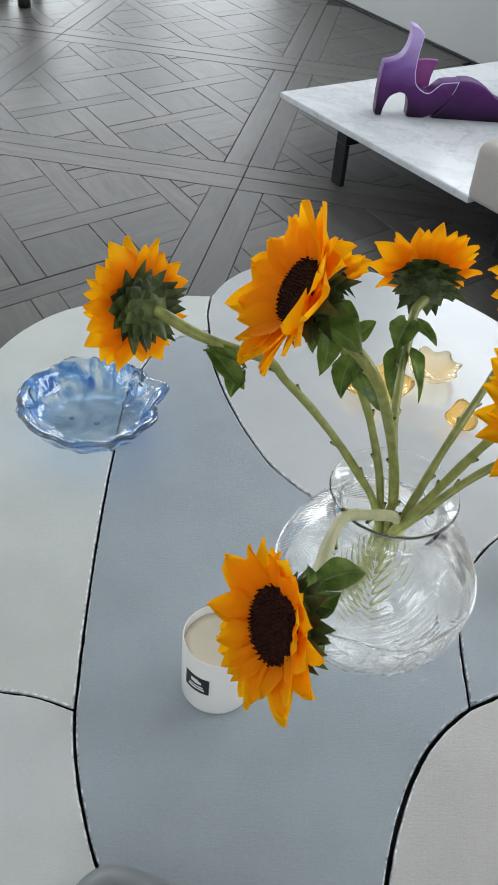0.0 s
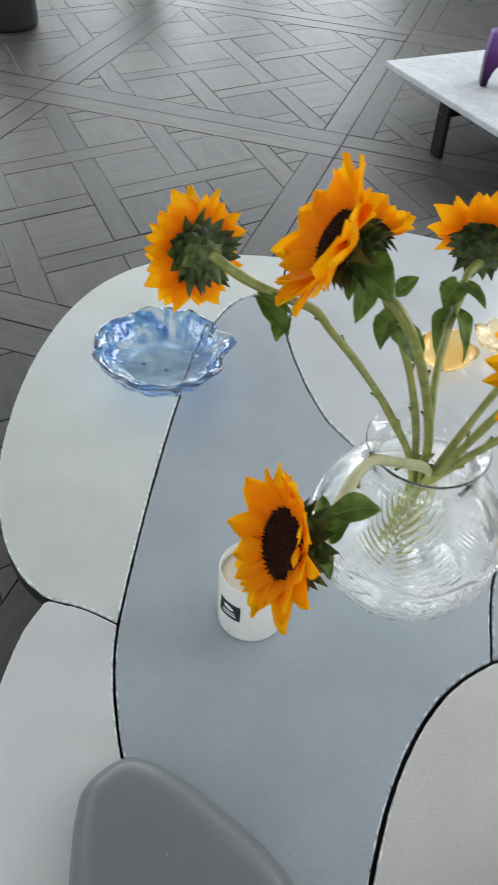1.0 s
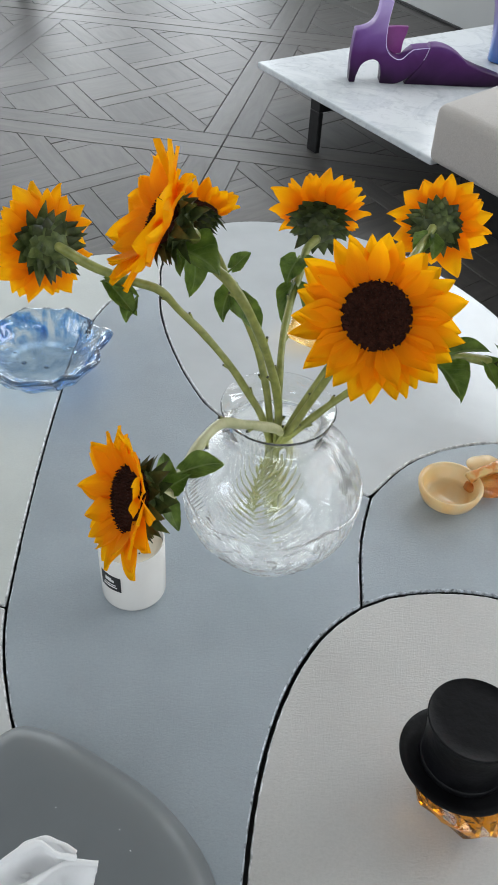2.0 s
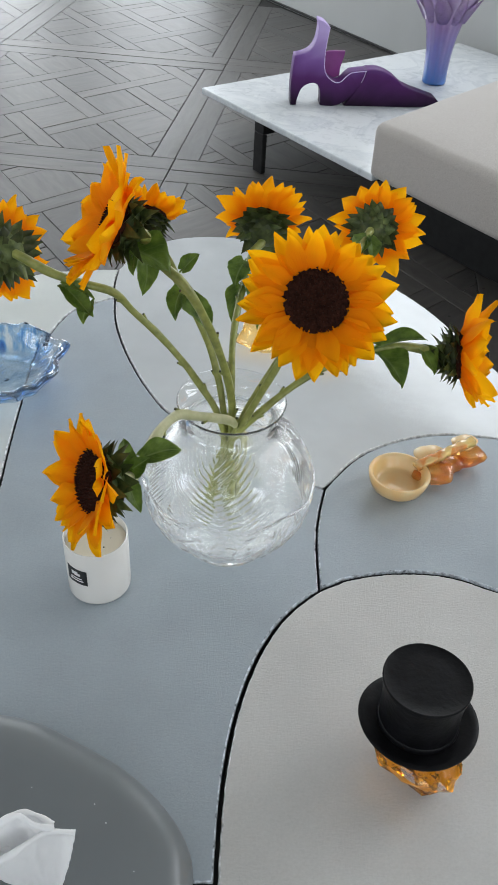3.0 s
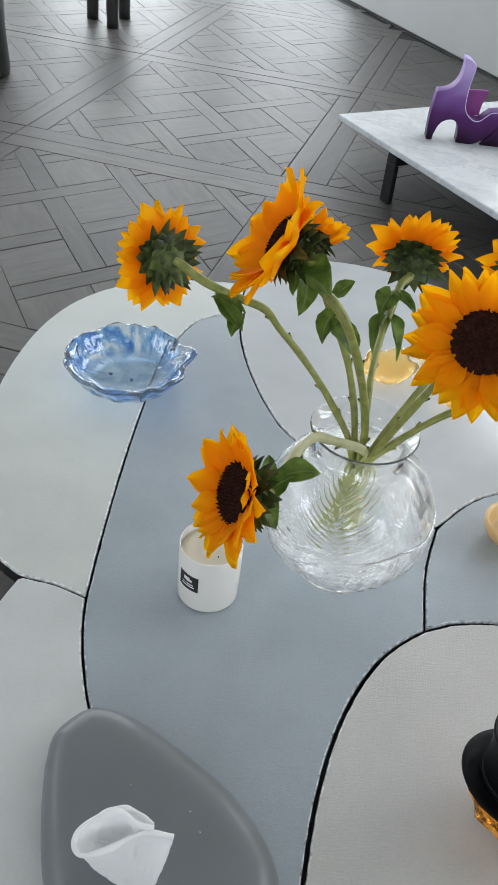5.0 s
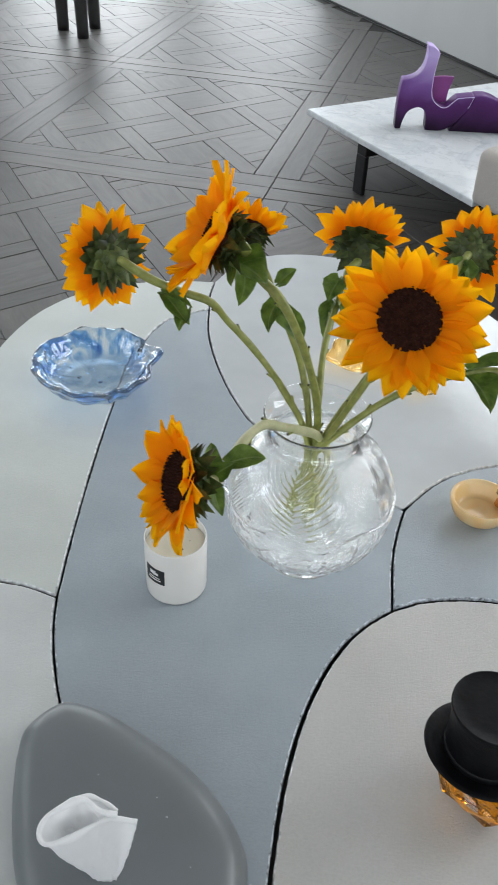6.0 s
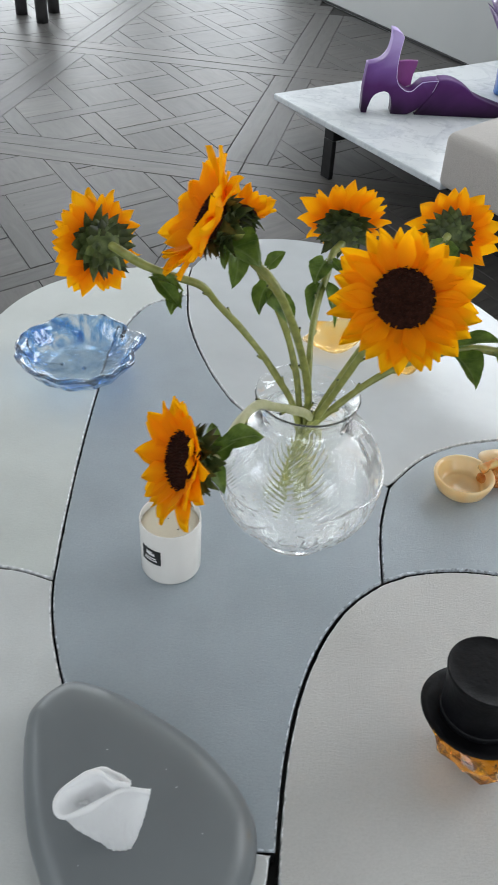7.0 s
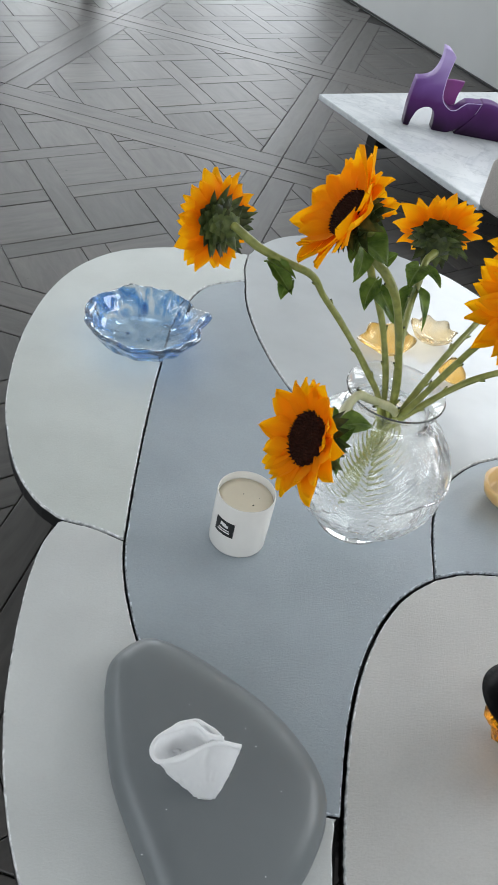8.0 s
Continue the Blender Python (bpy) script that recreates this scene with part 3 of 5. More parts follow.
def slab(loop, material, gap, parent, label, seed, edge=M_EDGE):
    rnd = random.Random(seed)
    n = len(loop)
    ragged = [0.0007 * noise.noise(Vector((i * 0.7, seed * 7.1, 0))) + 0.0004 * rnd.uniform(-1, 1) for i in range(n)]
    rings = []
    bm = bmesh.new()
    for off, z in ((gap + 0.003, TOP - 0.030), (gap, TOP - 0.026), (gap, TOP - 0.0045), (gap + 0.0004, TOP - 0.0018), (gap + 0.0011, TOP - 0.0006), (gap + 0.0022, TOP)):
        ring, use = clean_inset(loop, off, ragged)
        made = {i: bm.verts.new((ring[i].x, ring[i].y, z)) for i in sorted(set(use))}
        rings.append([made[i] for i in use])
    for k, (a, b) in enumerate(zip(rings, rings[1:])):
        for i in range(n):
            vs = []
            for v in (a[i], a[(i + 1) % n], b[(i + 1) % n], b[i]):
                if v not in vs:
                    vs.append(v)
            if len(vs) > 2:
                f = bm.faces.new(vs)
                f.material_index, f.smooth = (2 if k < 2 else 1), k >= 2
    faces = []
    for ring, flip in ((rings[-1], False), (rings[0], True)):
        vs = list(dict.fromkeys(ring))
        for tri in tessellate_polygon([[v.co for v in vs]]):
            try:
                f = bm.faces.new([vs[t] for t in tri])
            except ValueError:
                continue
            f.material_index = 2 if flip else 0
    bmesh.ops.recalc_face_normals(bm, faces=bm.faces[:])
    return part("glazed_slab", bm, [material, edge, M_DARK], parent, label)


table = thing("coffee_table", "low coffee table of six curved glazed slabs in whites and blue-grey", "coffee table")
slab(outline("west", "crown", "-north_west_rim", "west_foot"), M_NW, 0.0013, table, "pale greenish-white glazed slab", 1)
slab(outline("west", "middle", "east_waist", "south", "-foot"), M_STRIP, 0.0013, table, "blue-grey glazed slab", 2, M_EDGE_BLUE)
slab(outline("crown", "north_east_rim", "-east_head", "-middle"), M_NE, 0.0013, table, "glossy white glazed slab", 3)
slab(outline("east_head", "east_rim", "-south_east_head", "-east_waist"), M_STRIP, 0.0013, table, "blue-grey glazed slab", 4, M_EDGE_BLUE)
slab(outline("south_east_head", "south_east_rim", "-south"), M_SE, 0.0032, table, "warm white glazed slab", 5)
slab(outline("-west_foot", "south_west_rim", "south_west_side", "-foot"), M_SW, 0.0013, table, "cool white glazed slab", 6)
# dark carrier board and plinth under the slabs
rim = outline("-north_west_rim", "south_west_rim") + [Vector((0.26, -0.10, 0))] + outline("-south_east_rim", "-east_rim", "-north_east_rim")
bm = bmesh.new()
rings = [[bm.verts.new((p.x, p.y, z)) for p in inset(rim, lambda i, d=d: d)] for d, z in ((0.05, TOP - 0.060), (0.035, TOP - 0.045), (0.035, TOP - 0.0305))]
for a, b in zip(rings, rings[1:]):
    bridge(bm, a, b)
bm.faces.new(rings[-1])
bm.faces.new(rings[0][::-1])
bmesh.ops.recalc_face_normals(bm, faces=bm.faces[:])
part("carrier_board", bm, M_DARK, table, "black carrier board under the slabs")
for x, y in ((-0.2, 1.05), (0.35, 1.2), (0.05, 0.2), (0.5, 0.25)):
    bm = bmesh.new()
    lathe(bm, [(0.0, 0.001), (0.085, 0.001), (0.09, 0.006), (0.09, TOP - 0.061), (0.0, TOP - 0.061)], 32, (x, y))
    bmesh.ops.recalc_face_normals(bm, faces=bm.faces[:])
    part("table_foot", bm, M_DARK, table, "black round foot")

# ---------------------------------------------------------------- sunflowers
UP, TOWARD = Vector((0, 0.68, 0.73)), Vector((0, -0.73, 0.68))


def vv(r, u, w):
    """A direction given sideways, upwards across the view and towards the viewer."""
    return (Vector((1, 0, 0)) * r + UP * u + TOWARD * w).normalized()


def petal_mesh(seed, wide, tip_curl, cup):
    """A pointed, broad-shouldered ray petal with a shallow keel, two soft pleats and a little twist at the tip."""
    rnd = random.Random(seed)
    bm = bmesh.new()
    uvl = bm.loops.layers.uv.new("UVMap")
    na, nc = 12, 6
    grid = []
    lean, wav, twist, notch = rnd.uniform(-0.14, 0.14), rnd.uniform(0, 6), rnd.uniform(-0.5, 0.5), rnd.uniform(0.0, 0.035)
    for i in range(na + 1):
        u = i / na
        w = wide * (0.42 + 0.58 * min(1.0, u / 0.38) ** 0.8) * (max(0.0, 1 - max(0.0, (u - 0.38) / 0.62) ** 1.7)) ** 0.92 + wide * 0.015
        row = []
        for k in range(nc + 1):
            c = k / nc * 2 - 1
            edge = 1 + 0.05 * math.sin(11 * u + wav + 2 * c)
            pleat = -0.020 * (1 - abs(c)) + 0.007 * math.cos(c * 9)
            z = tip_curl * u * u + cup * wide * c * c * (0.4 + 0.6 * u) + pleat * (1 - u * 0.6) + 0.025 * math.sin(5 * u + wav) * c + twist * w * c * u * u
            row.append(bm.verts.new((u - notch * (1 - c * c) * (u > 0.9), c * w * edge + lean * u * u, z)))
        grid.append(row)
    for i in range(na):
        for k in range(nc):
            f = bm.faces.new((grid[i][k], grid[i + 1][k], grid[i + 1][k + 1], grid[i][k + 1]))
            f.smooth = True
            for lo, (a, b) in zip(f.loops, ((i, k), (i + 1, k), (i + 1, k + 1), (i, k + 1))):
                lo[uvl].uv = (a / na, b / nc + seed)
    me = bpy.data.meshes.new("petal")
    bm.to_mesh(me)
    bm.free()
    me.materials.append(M_PETAL)
    return me


PETALS = [petal_mesh(k, w, c, q) for k, (w, c, q) in enumerate([(0.215, 0.10, 0.3), (0.240, -0.10, 0.35), (0.200, 0.18, 0.5), (0.225, 0.02, 0.25), (0.250, -0.16, 0.3), (0.210, 0.16, 0.6), (0.190, -0.05, 0.4), (0.235, 0.22, 0.3), (0.205, -0.30, 0.45)])]


def bract_into(bm, at, along, normal, length, wide, curl):
    side = normal.cross(along).normalized()
    rows = []
    for i in range(6):
        u = i / 5
        w = wide * max(0.02, math.sin(math.pi * (0.28 + 0.72 * u ** 0.9))) ** 0.85
        c = at + along * (length * u) + normal * (curl * length * u * u)
        rows.append([bm.verts.new(c - side * w - normal * 0.32 * w), bm.verts.new(c + normal * 0.30 * w), bm.verts.new(c + side * w - normal * 0.32 * w)])
    for a, b in zip(rows, rows[1:]):
        for k in (0, 1):
            bm.faces.new((a[k], a[k + 1], b[k + 1], b[k])).smooth = True


def leaf_part(parent, inv, base, direction, face, length, wide, curl, seed, label=""):
    """A pointed heart-shaped leaf, folded along its midrib, with a wavy toothed edge and a short stalk."""
    rnd = random.Random(seed)
    along = direction.normalized()
    side = face.cross(along).normalized()
    face = along.cross(side).normalized()
    bm = bmesh.new()
    uvl = bm.loops.layers.uv.new("UVMap")
    na, nc = 18, 10
    grid = []
    fold, droop = rnd.uniform(0.25, 0.6), rnd.uniform(0.8, 1.3)
    lop = rnd.uniform(0.85, 1.15)
    for i in range(na + 1):
        u = i / na
        w = wide * (0.30 + 0.70 * min(1.0, u / 0.30) ** 0.7) * max(0.0, 1 - max(0.0, (u - 0.30) / 0.70) ** 1.7) + wide * 0.02
        c0 = base + along * (length * math.sin(droop * u) / math.sin(droop)) - face * (curl * length * u ** 1.8) + side * (0.10 * length * math.sin(2.6 * u + seed) * u)
        row = []
        for k in range(nc + 1):
            c = k / nc * 2 - 1
            rip = 0.12 * wide * math.sin(9 * u + 2.5 * c + seed) * abs(c) ** 1.5
            serr = (1.0 + 0.025 * math.sin(31 * u + seed)) * (lop if c > 0 else 2 - lop)
            back = -0.10 * length * abs(c) ** 2 * max(0.0, 1 - u * 4)
            row.append(bm.verts.new(c0 + along * back + side * (w * c * serr * math.cos(fold * abs(c))) + face * (w * abs(c) * math.sin(fold) + rip - 0.02 * w * math.cos(c * 16))))
        grid.append(row)
    for i in range(na):
        for k in range(nc):
            f = bm.faces.new((grid[i][k], grid[i][k + 1], grid[i + 1][k + 1], grid[i + 1][k]))
            f.smooth = True
            for lo, (a, b) in zip(f.loops, ((i, k), (i, k + 1), (i + 1, k + 1), (i + 1, k))):
                lo[uvl].uv = (a / na, b / nc)
    bmesh.ops.solidify(bm, geom=bm.faces[:], thickness=0.0005)
    tube(bm, [base - along * 0.006 - face * 0.001, base, base + along * 0.006], 0.0011, 6, step=0.003)
    bm.transform(inv)
    return part("leaf", bm, M_LEAF, parent, label)


def sunflower(label, centre, normal, r, disc_r, seed, stem, open_angle, leaves=(), count=25, stem_r=0.0046, bent=False, spread=8.0, plump=1.0):
    """open_angle: degrees by which the petals stand up from the disc's plane."""
    rnd = random.Random(seed)
    centre, normal = Vector(centre), normal.normalized()
    x = Vector((1, 0.2, 0.1)).cross(normal).normalized()
    y = normal.cross(x)
    head = Matrix(((x.x, y.x, normal.x, centre.x), (x.y, y.y, normal.y, centre.y), (x.z, y.z, normal.z, centre.z), (0, 0, 0, 1)))
    foot = Matrix.Translation(Vector(stem[-1]))
    root = thing("sunflower", label, "flower", foot, "sunflowers in the vase")
    inv = foot.inverted()
    hm = inv @ head
    # domed disc set with spiralling florets
    bm = bmesh.new()
    lathe(bm, [(disc_r * 1.05, -0.006), (disc_r * 1.05, 0.0015), (disc_r * 0.85, 0.0050), (disc_r * 0.5, 0.0055), (disc_r * 0.25, 0.0035), (0, 0.0025)], 28)
    for k in range(230):
        q = math.sqrt((k + 0.5) / 230)
        a = k * 2.39996
        c = Vector((math.cos(a) * q * disc_r * 1.06, math.sin(a) * q * disc_r * 1.06, 0.0032 + 0.004 * math.sin(min(1, (1 - q) * 2.2) * 1.57) * (1 if q > 0.35 else 0.8)))
        h = (0.0017 if q > 0.55 else 0.0012) * rnd.uniform(0.7, 1.3)
        s = disc_r * 0.045
        tip = bm.verts.new(c + Vector((rnd.uniform(-1, 1) * s * 0.6, rnd.uniform(-1, 1) * s * 0.6, h)))
        b = [bm.verts.new(c + Vector((math.cos(g) * s, math.sin(g) * s, -0.001))) for g in (0, 2.09, 4.19)]
        for i in range(3):
            bm.faces.new((b[i], b[(i + 1) % 3], tip))
    part("flower_disc", bm, M_DISC, root, "dark brown seed disc", m=hm)
    # ray petals in two whorls
    total = count + count // 2
    for k in range(total):
        inner = k >= count
        a = 2 * math.pi * ((k if not inner else (k - count) * 2 + 0.5) / count) + rnd.uniform(-0.10, 0.10)
        lift = radians(open_angle + (5 if inner else 0) + rnd.uniform(-spread, spread))
        length = (r - disc_r * 0.95) * rnd.uniform(0.80, 1.09) * (0.86 if inner else 1.0)
        ob = new("petal", PETALS[rnd.randrange(len(PETALS))])
        ob.parent = root
        wide = length * rnd.uniform(1.25, 1.65) * plump
        loc = Matrix.Translation((math.cos(a) * disc_r * 0.95, math.sin(a) * disc_r * 0.95, 0.0015 if inner else -0.001))
        ob.matrix_local = hm @ loc @ Matrix.Rotation(a, 4, 'Z') @ Matrix.Rotation(-lift, 4, 'Y') @ Matrix.Rotation(rnd.uniform(-0.30, 0.30), 4, 'X') @ Matrix.Diagonal((length, wide, length, 1))
    # green cup and bracts behind
    bm = bmesh.new()
    lathe(bm, [(disc_r * 0.90, -0.002), (disc_r * 0.96, -0.009), (disc_r * 0.84, -0.018), (disc_r * 0.55, -0.0255), (stem_r * 1.4, -0.031), (0, -0.032)], 24)
    part("calyx", bm, M_BRACT, root, "dark green cup behind the petals", m=hm)
    for row, (q, z, ln, n, tilt) in enumerate(((1.05, -0.006, 0.60, 17, 0.15), (0.98, -0.013, 0.56, 14, 0.45), (0.78, -0.020, 0.55, 11, 0.75), (0.45, -0.025, 0.50, 7, 0.95))):
        for k in range(n):
            a = 2 * math.pi * (k + row * 0.5) / n + rnd.uniform(-0.12, 0.12)
            rad = Vector((math.cos(a), math.sin(a), 0))
            t = tilt + rnd.uniform(-0.2, 0.25)
            along = (rad * math.cos(t * 0.7) + Vector((0, 0, 1)) * (0.25 - t * 0.12)).normalized()
            nor = (Vector((0, 0, -1)) * 0.8 + rad * 0.5).normalized()
            bm = bmesh.new()
            bract_into(bm, rad * (disc_r * q * 0.8) + Vector((0, 0, z)), along, nor, disc_r * ln * rnd.uniform(0.65, 1.05), disc_r * rnd.uniform(0.24, 0.34), rnd.uniform(0.1, 1.3))
            part("bract", bm, M_BRACT, root, m=hm)
    # stem
    bm = bmesh.new()
    back = centre - normal * 0.026
    pts = [back, back - normal * 0.008] + [Vector(p) for p in stem]
    line = tube(bm, pts, lambda t: stem_r * (1.25 - 0.3 * min(1, t * 3)) * (1 + 0.06 * math.sin(t * 40 + seed)), 12)
    bm.transform(inv)
    ob = part("stem", bm, M_BENT if bent else M_STEM, root, "pale bent green stem" if bent else "", smooth=True)
    # cut leaf bases: small stubs that stand out of the stem, dark at the cut
    for k in range(4):
        i = min(len(line) - 3, int(len(line) * (0.26 + 0.11 * k + rnd.uniform(-0.03, 0.03))))
        p, way = line[i], (line[i - 1] - line[i + 1]).normalized()
        out = way.cross(Vector((rnd.uniform(-0.4, 0.4), -0.75, 0.65))).normalized() * (1 if k % 2 else -1)
        bm = bmesh.new()
        tube(bm, [p + out * stem_r * 0.5 - way * 0.003, p + out * stem_r * 1.0, p + out * stem_r * 1.25 + way * 0.0025], lambda t: stem_r * (0.62 - 0.34 * t), 8, step=0.0012)
        bm.transform(inv)
        stub = part("leaf_stub", bm, M_STEM, root, smooth=True)
        bm = bmesh.new()
        bmesh.ops.create_icosphere(bm, subdivisions=1, radius=stem_r * 0.34)
        bm.transform(inv @ Matrix.Translation(p + out * stem_r * 1.25 + way * 0.0025))
        part("cut_end", bm, M_NODE, stub, "dark dried cut", smooth=True)
    for k, (base, d, f, ln, wd, cu) in enumerate(leaves):
        leaf_part(root, inv, Vector(base), d, f, ln, wd, cu * 1.0, seed * 10 + k)
    return root


sunflower("sunflower turned away, stem arching out of the glass vase", (-0.075, 0.706, 0.662), vv(-0.72, 0.24, -0.65), 0.066, 0.027, 11,
          [(-0.016, 0.686, 0.650), (0.024, 0.680, 0.641), (0.056, 0.683, 0.630), (0.076, 0.690, 0.602), (0.103, 0.690, 0.574), (0.136, 0.680, 0.540), (0.161, 0.660, 0.516), (0.178, 0.645, 0.498), (0.192, 0.640, 0.460), (0.200, 0.645, 0.420), (0.212, 0.668, 0.320)], 12,
          [((0.000, 0.676, 0.638), vv(0.80, -0.55, 0.2), vv(-0.2, 0.5, 0.8), 0.046, 0.016, 0.30), ((-0.002, 0.676, 0.640), vv(0.9, -0.05, 0.3), vv(0.1, 0.6, 0.7), 0.036, 0.010, 0.5),
           ((0.030, 0.672, 0.622), vv(-0.35, -0.75, 0.3), vv(-0.1, 0.5, 0.8), 0.026, 0.012, 0.3)])
sunflower("large open sunflower seen from the side in the vase", (0.0745, 0.602, 0.756), vv(-0.85, 0.20, 0.46), 0.0755, 0.0270, 12,
          [(0.104, 0.628, 0.722), (0.121, 0.635, 0.692), (0.136, 0.628, 0.683), (0.154, 0.622, 0.661), (0.169, 0.630, 0.624), (0.181, 0.640, 0.585), (0.193, 0.644, 0.540), (0.199, 0.640, 0.500), (0.196, 0.655, 0.440), (0.190, 0.672, 0.320)], 19,
          [((0.084, 0.612, 0.724), vv(0.90, -0.32, 0.35), vv(-0.1, 0.6, 0.85), 0.052, 0.026, 0.3), ((0.100, 0.630, 0.716), vv(0.25, -0.95, 0.1), vv(0.4, 0.2, 0.8), 0.046, 0.014, 0.4),
           ((0.094, 0.622, 0.722), vv(-0.1, -0.95, 0.2), vv(-0.4, 0.2, 0.8), 0.030, 0.008, 0.3)], spread=12.0, stem_r=0.0052, plump=1.12)
sunflower("small half-open sunflower behind a larger one", (0.101, 0.692, 0.724), vv(0.12, 0.95, -0.25), 0.042, 0.0165, 13,
          [(0.114, 0.688, 0.680), (0.130, 0.695, 0.640), (0.156, 0.688, 0.591), (0.172, 0.680, 0.550), (0.184, 0.660, 0.512), (0.190, 0.645, 0.470), (0.188, 0.645, 0.420), (0.172, 0.650, 0.320)], 46,
          [((0.136, 0.690, 0.640), vv(-0.30, -0.85, 0.3), vv(-0.3, 0.3, 0.9), 0.040, 0.015, 0.35), ((0.142, 0.682, 0.632), vv(0.62, -0.75, 0.3), vv(0.3, 0.3, 0.9), 0.044, 0.018, 0.35),
           ((0.134, 0.690, 0.660), vv(0.45, 0.35, 0.3), vv(0.5, 0.3, 0.9), 0.026, 0.010, 0.3)], count=14)
sunflower("sunflower facing away with dark green bracts", (0.226, 0.884, 0.630), vv(0.05, 0.90, -0.42), 0.071, 0.0290, 14,
          [(0.214, 0.838, 0.612), (0.210, 0.817, 0.600), (0.200, 0.764, 0.578), (0.195, 0.715, 0.555), (0.196, 0.672, 0.525), (0.199, 0.640, 0.490), (0.200, 0.635, 0.420), (0.204, 0.622, 0.320)], 34,
          [((0.200, 0.790, 0.590), vv(-0.35, -0.75, 0.3), vv(-0.6, 0.3, 0.7), 0.046, 0.015, 0.7), ((0.204, 0.790, 0.590), vv(0.65, -0.60, 0.3), vv(0.6, 0.3, 0.7), 0.050, 0.014, 0.7),
           ((0.204, 0.812, 0.612), vv(-0.3, -0.85, 0.6), vv(0.0, 0.5, 0.9), 0.036, 0.018, 0.4), ((0.214, 0.812, 0.612), vv(0.75, -0.6, 0.5), vv(0.0, 0.5, 0.9), 0.030, 0.010, 0.5)], count=22)
sunflower("sunflower turned away, tilted over the white slab", (0.388, 0.952, 0.602), vv(0.36, 0.42, -0.80), 0.071, 0.026, 15,
          [(0.345, 0.850, 0.600), (0.300, 0.775, 0.570), (0.250, 0.692, 0.538), (0.208, 0.625, 0.490), (0.186, 0.628, 0.410), (0.172, 0.620, 0.320)], 18,
          [((0.370, 0.900, 0.612), vv(-0.55, -0.75, 0.5), vv(0, 0.4, 0.9), 0.036, 0.016, 0.4), ((0.374, 0.900, 0.612), vv(0.1, -0.9, 0.5), vv(0.2, 0.4, 0.9), 0.030, 0.013, 0.4)], count=22)
sunflower("large sunflower facing forward with round dark disc", (0.272, 0.482, 0.749), vv(0.02, 0.04, 1), 0.0715, 0.0280, 16,
          [(0.278, 0.545, 0.705), (0.262, 0.600, 0.630), (0.211, 0.622, 0.492), (0.192, 0.655, 0.430), (0.166, 0.668, 0.320)], 0,
          [((0.285, 0.545, 0.690), vv(0.85, 0.2, -0.3), vv(0, 0.5, 0.8), 0.06, 0.020, 0.3)], count=30, spread=13.0, plump=0.88)
sunflower("sunflower leaning far out sideways from the vase", (0.473, 0.686, 0.567), vv(0.93, 0.02, 0.22), 0.080, 0.027, 17,
          [(0.430, 0.682, 0.575), (0.374, 0.670, 0.583), (0.290, 0.655, 0.548), (0.213, 0.620, 0.490), (0.188, 0.643, 0.420), (0.160, 0.640, 0.330)], 33,
          [((0.366, 0.664, 0.588), vv(0.92, 0.28, 0.2), vv(-0.1, 0.7, 0.7), 0.058, 0.016, 0.2), ((0.368, 0.664, 0.580), vv(0.55, -0.55, 0.3), vv(0.2, 0.5, 0.9), 0.050, 0.022, 0.3), ((0.42, 0.680, 0.580), vv(0.6, -0.7, 0.3), vv(0.2, 0.5, 0.9), 0.036, 0.014, 0.3)], spread=14.0, count=18, plump=1.1)
sunflower("drooping sunflower on a bent pale stem above the candle", (0.080, 0.386, 0.608), vv(-0.82, -0.06, 0.56), 0.0655, 0.0275, 29,
          [(0.110, 0.440, 0.572), (0.117, 0.480, 0.564), (0.127, 0.522, 0.562), (0.141, 0.560, 0.552), (0.158, 0.580, 0.536), (0.180, 0.602, 0.517), (0.199, 0.620, 0.499), (0.212, 0.636, 0.470), (0.216, 0.650, 0.430), (0.212, 0.655, 0.330)], 20,
          [((0.114, 0.458, 0.575), vv(0.88, 0.34, -0.1), vv(0.1, 0.4, 1), 0.042, 0.015, 0.2), ((0.106, 0.420, 0.592), vv(-0.1, 0.9, 0.3), vv(0.5, 0.3, 0.8), 0.030, 0.012, 0.2),
           ((0.108, 0.420, 0.590), vv(0.45, 0.45, 0.5), vv(0.3, 0.4, 0.9), 0.026, 0.012, 0.3), ((0.106, 0.420, 0.580), vv(0.5, -0.8, 0.2), vv(0.3, 0.4, 0.9), 0.032, 0.010, 0.3)], bent=True, spread=9.0, stem_r=0.0058, plump=1.1)

# ---------------------------------------------------------------- crystal vase
VC = Vector((0.198, 0.642, TOP))
vase = thing("glass_vase", "round clear crystal vase with feathered relief holding sunflowers", "vase", Matrix.Translation(VC))
bm = bmesh.new()
outer = [(0.0, 0.002), (0.040, 0.002), (0.056, 0.006)]
R = 0.1105
for k in range(1, 230):
    a = radians(-62 + k * 0.5395)
    outer.append((R * math.cos(a), 0.1145 + R * math.sin(a) * 0.975))
outer += [(0.0520, 0.2165), (0.0500, 0.2210), (0.0510, 0.2270), (0.0555, 0.2340), (0.0610, 0.2392), (0.0648, 0.2420), (0.0666, 0.2436), (0.0670, 0.2447), (0.0663, 0.2456)]
inner = [(0.0650, 0.2455), (0.0636, 0.2442), (0.0598, 0.2412), (0.0540, 0.2352), (0.0490, 0.2278), (0.0482, 0.2200)]
for k in range(26):
    a = radians(56 - k * 4.2)
    inner.append(((R - 0.0040) * math.cos(a), 0.1145 + (R - 0.0040) * math.sin(a) * 0.975))
inner += [(0.045, 0.014), (0.0, 0.013)]
prof = outer + inner
nout = len(outer)


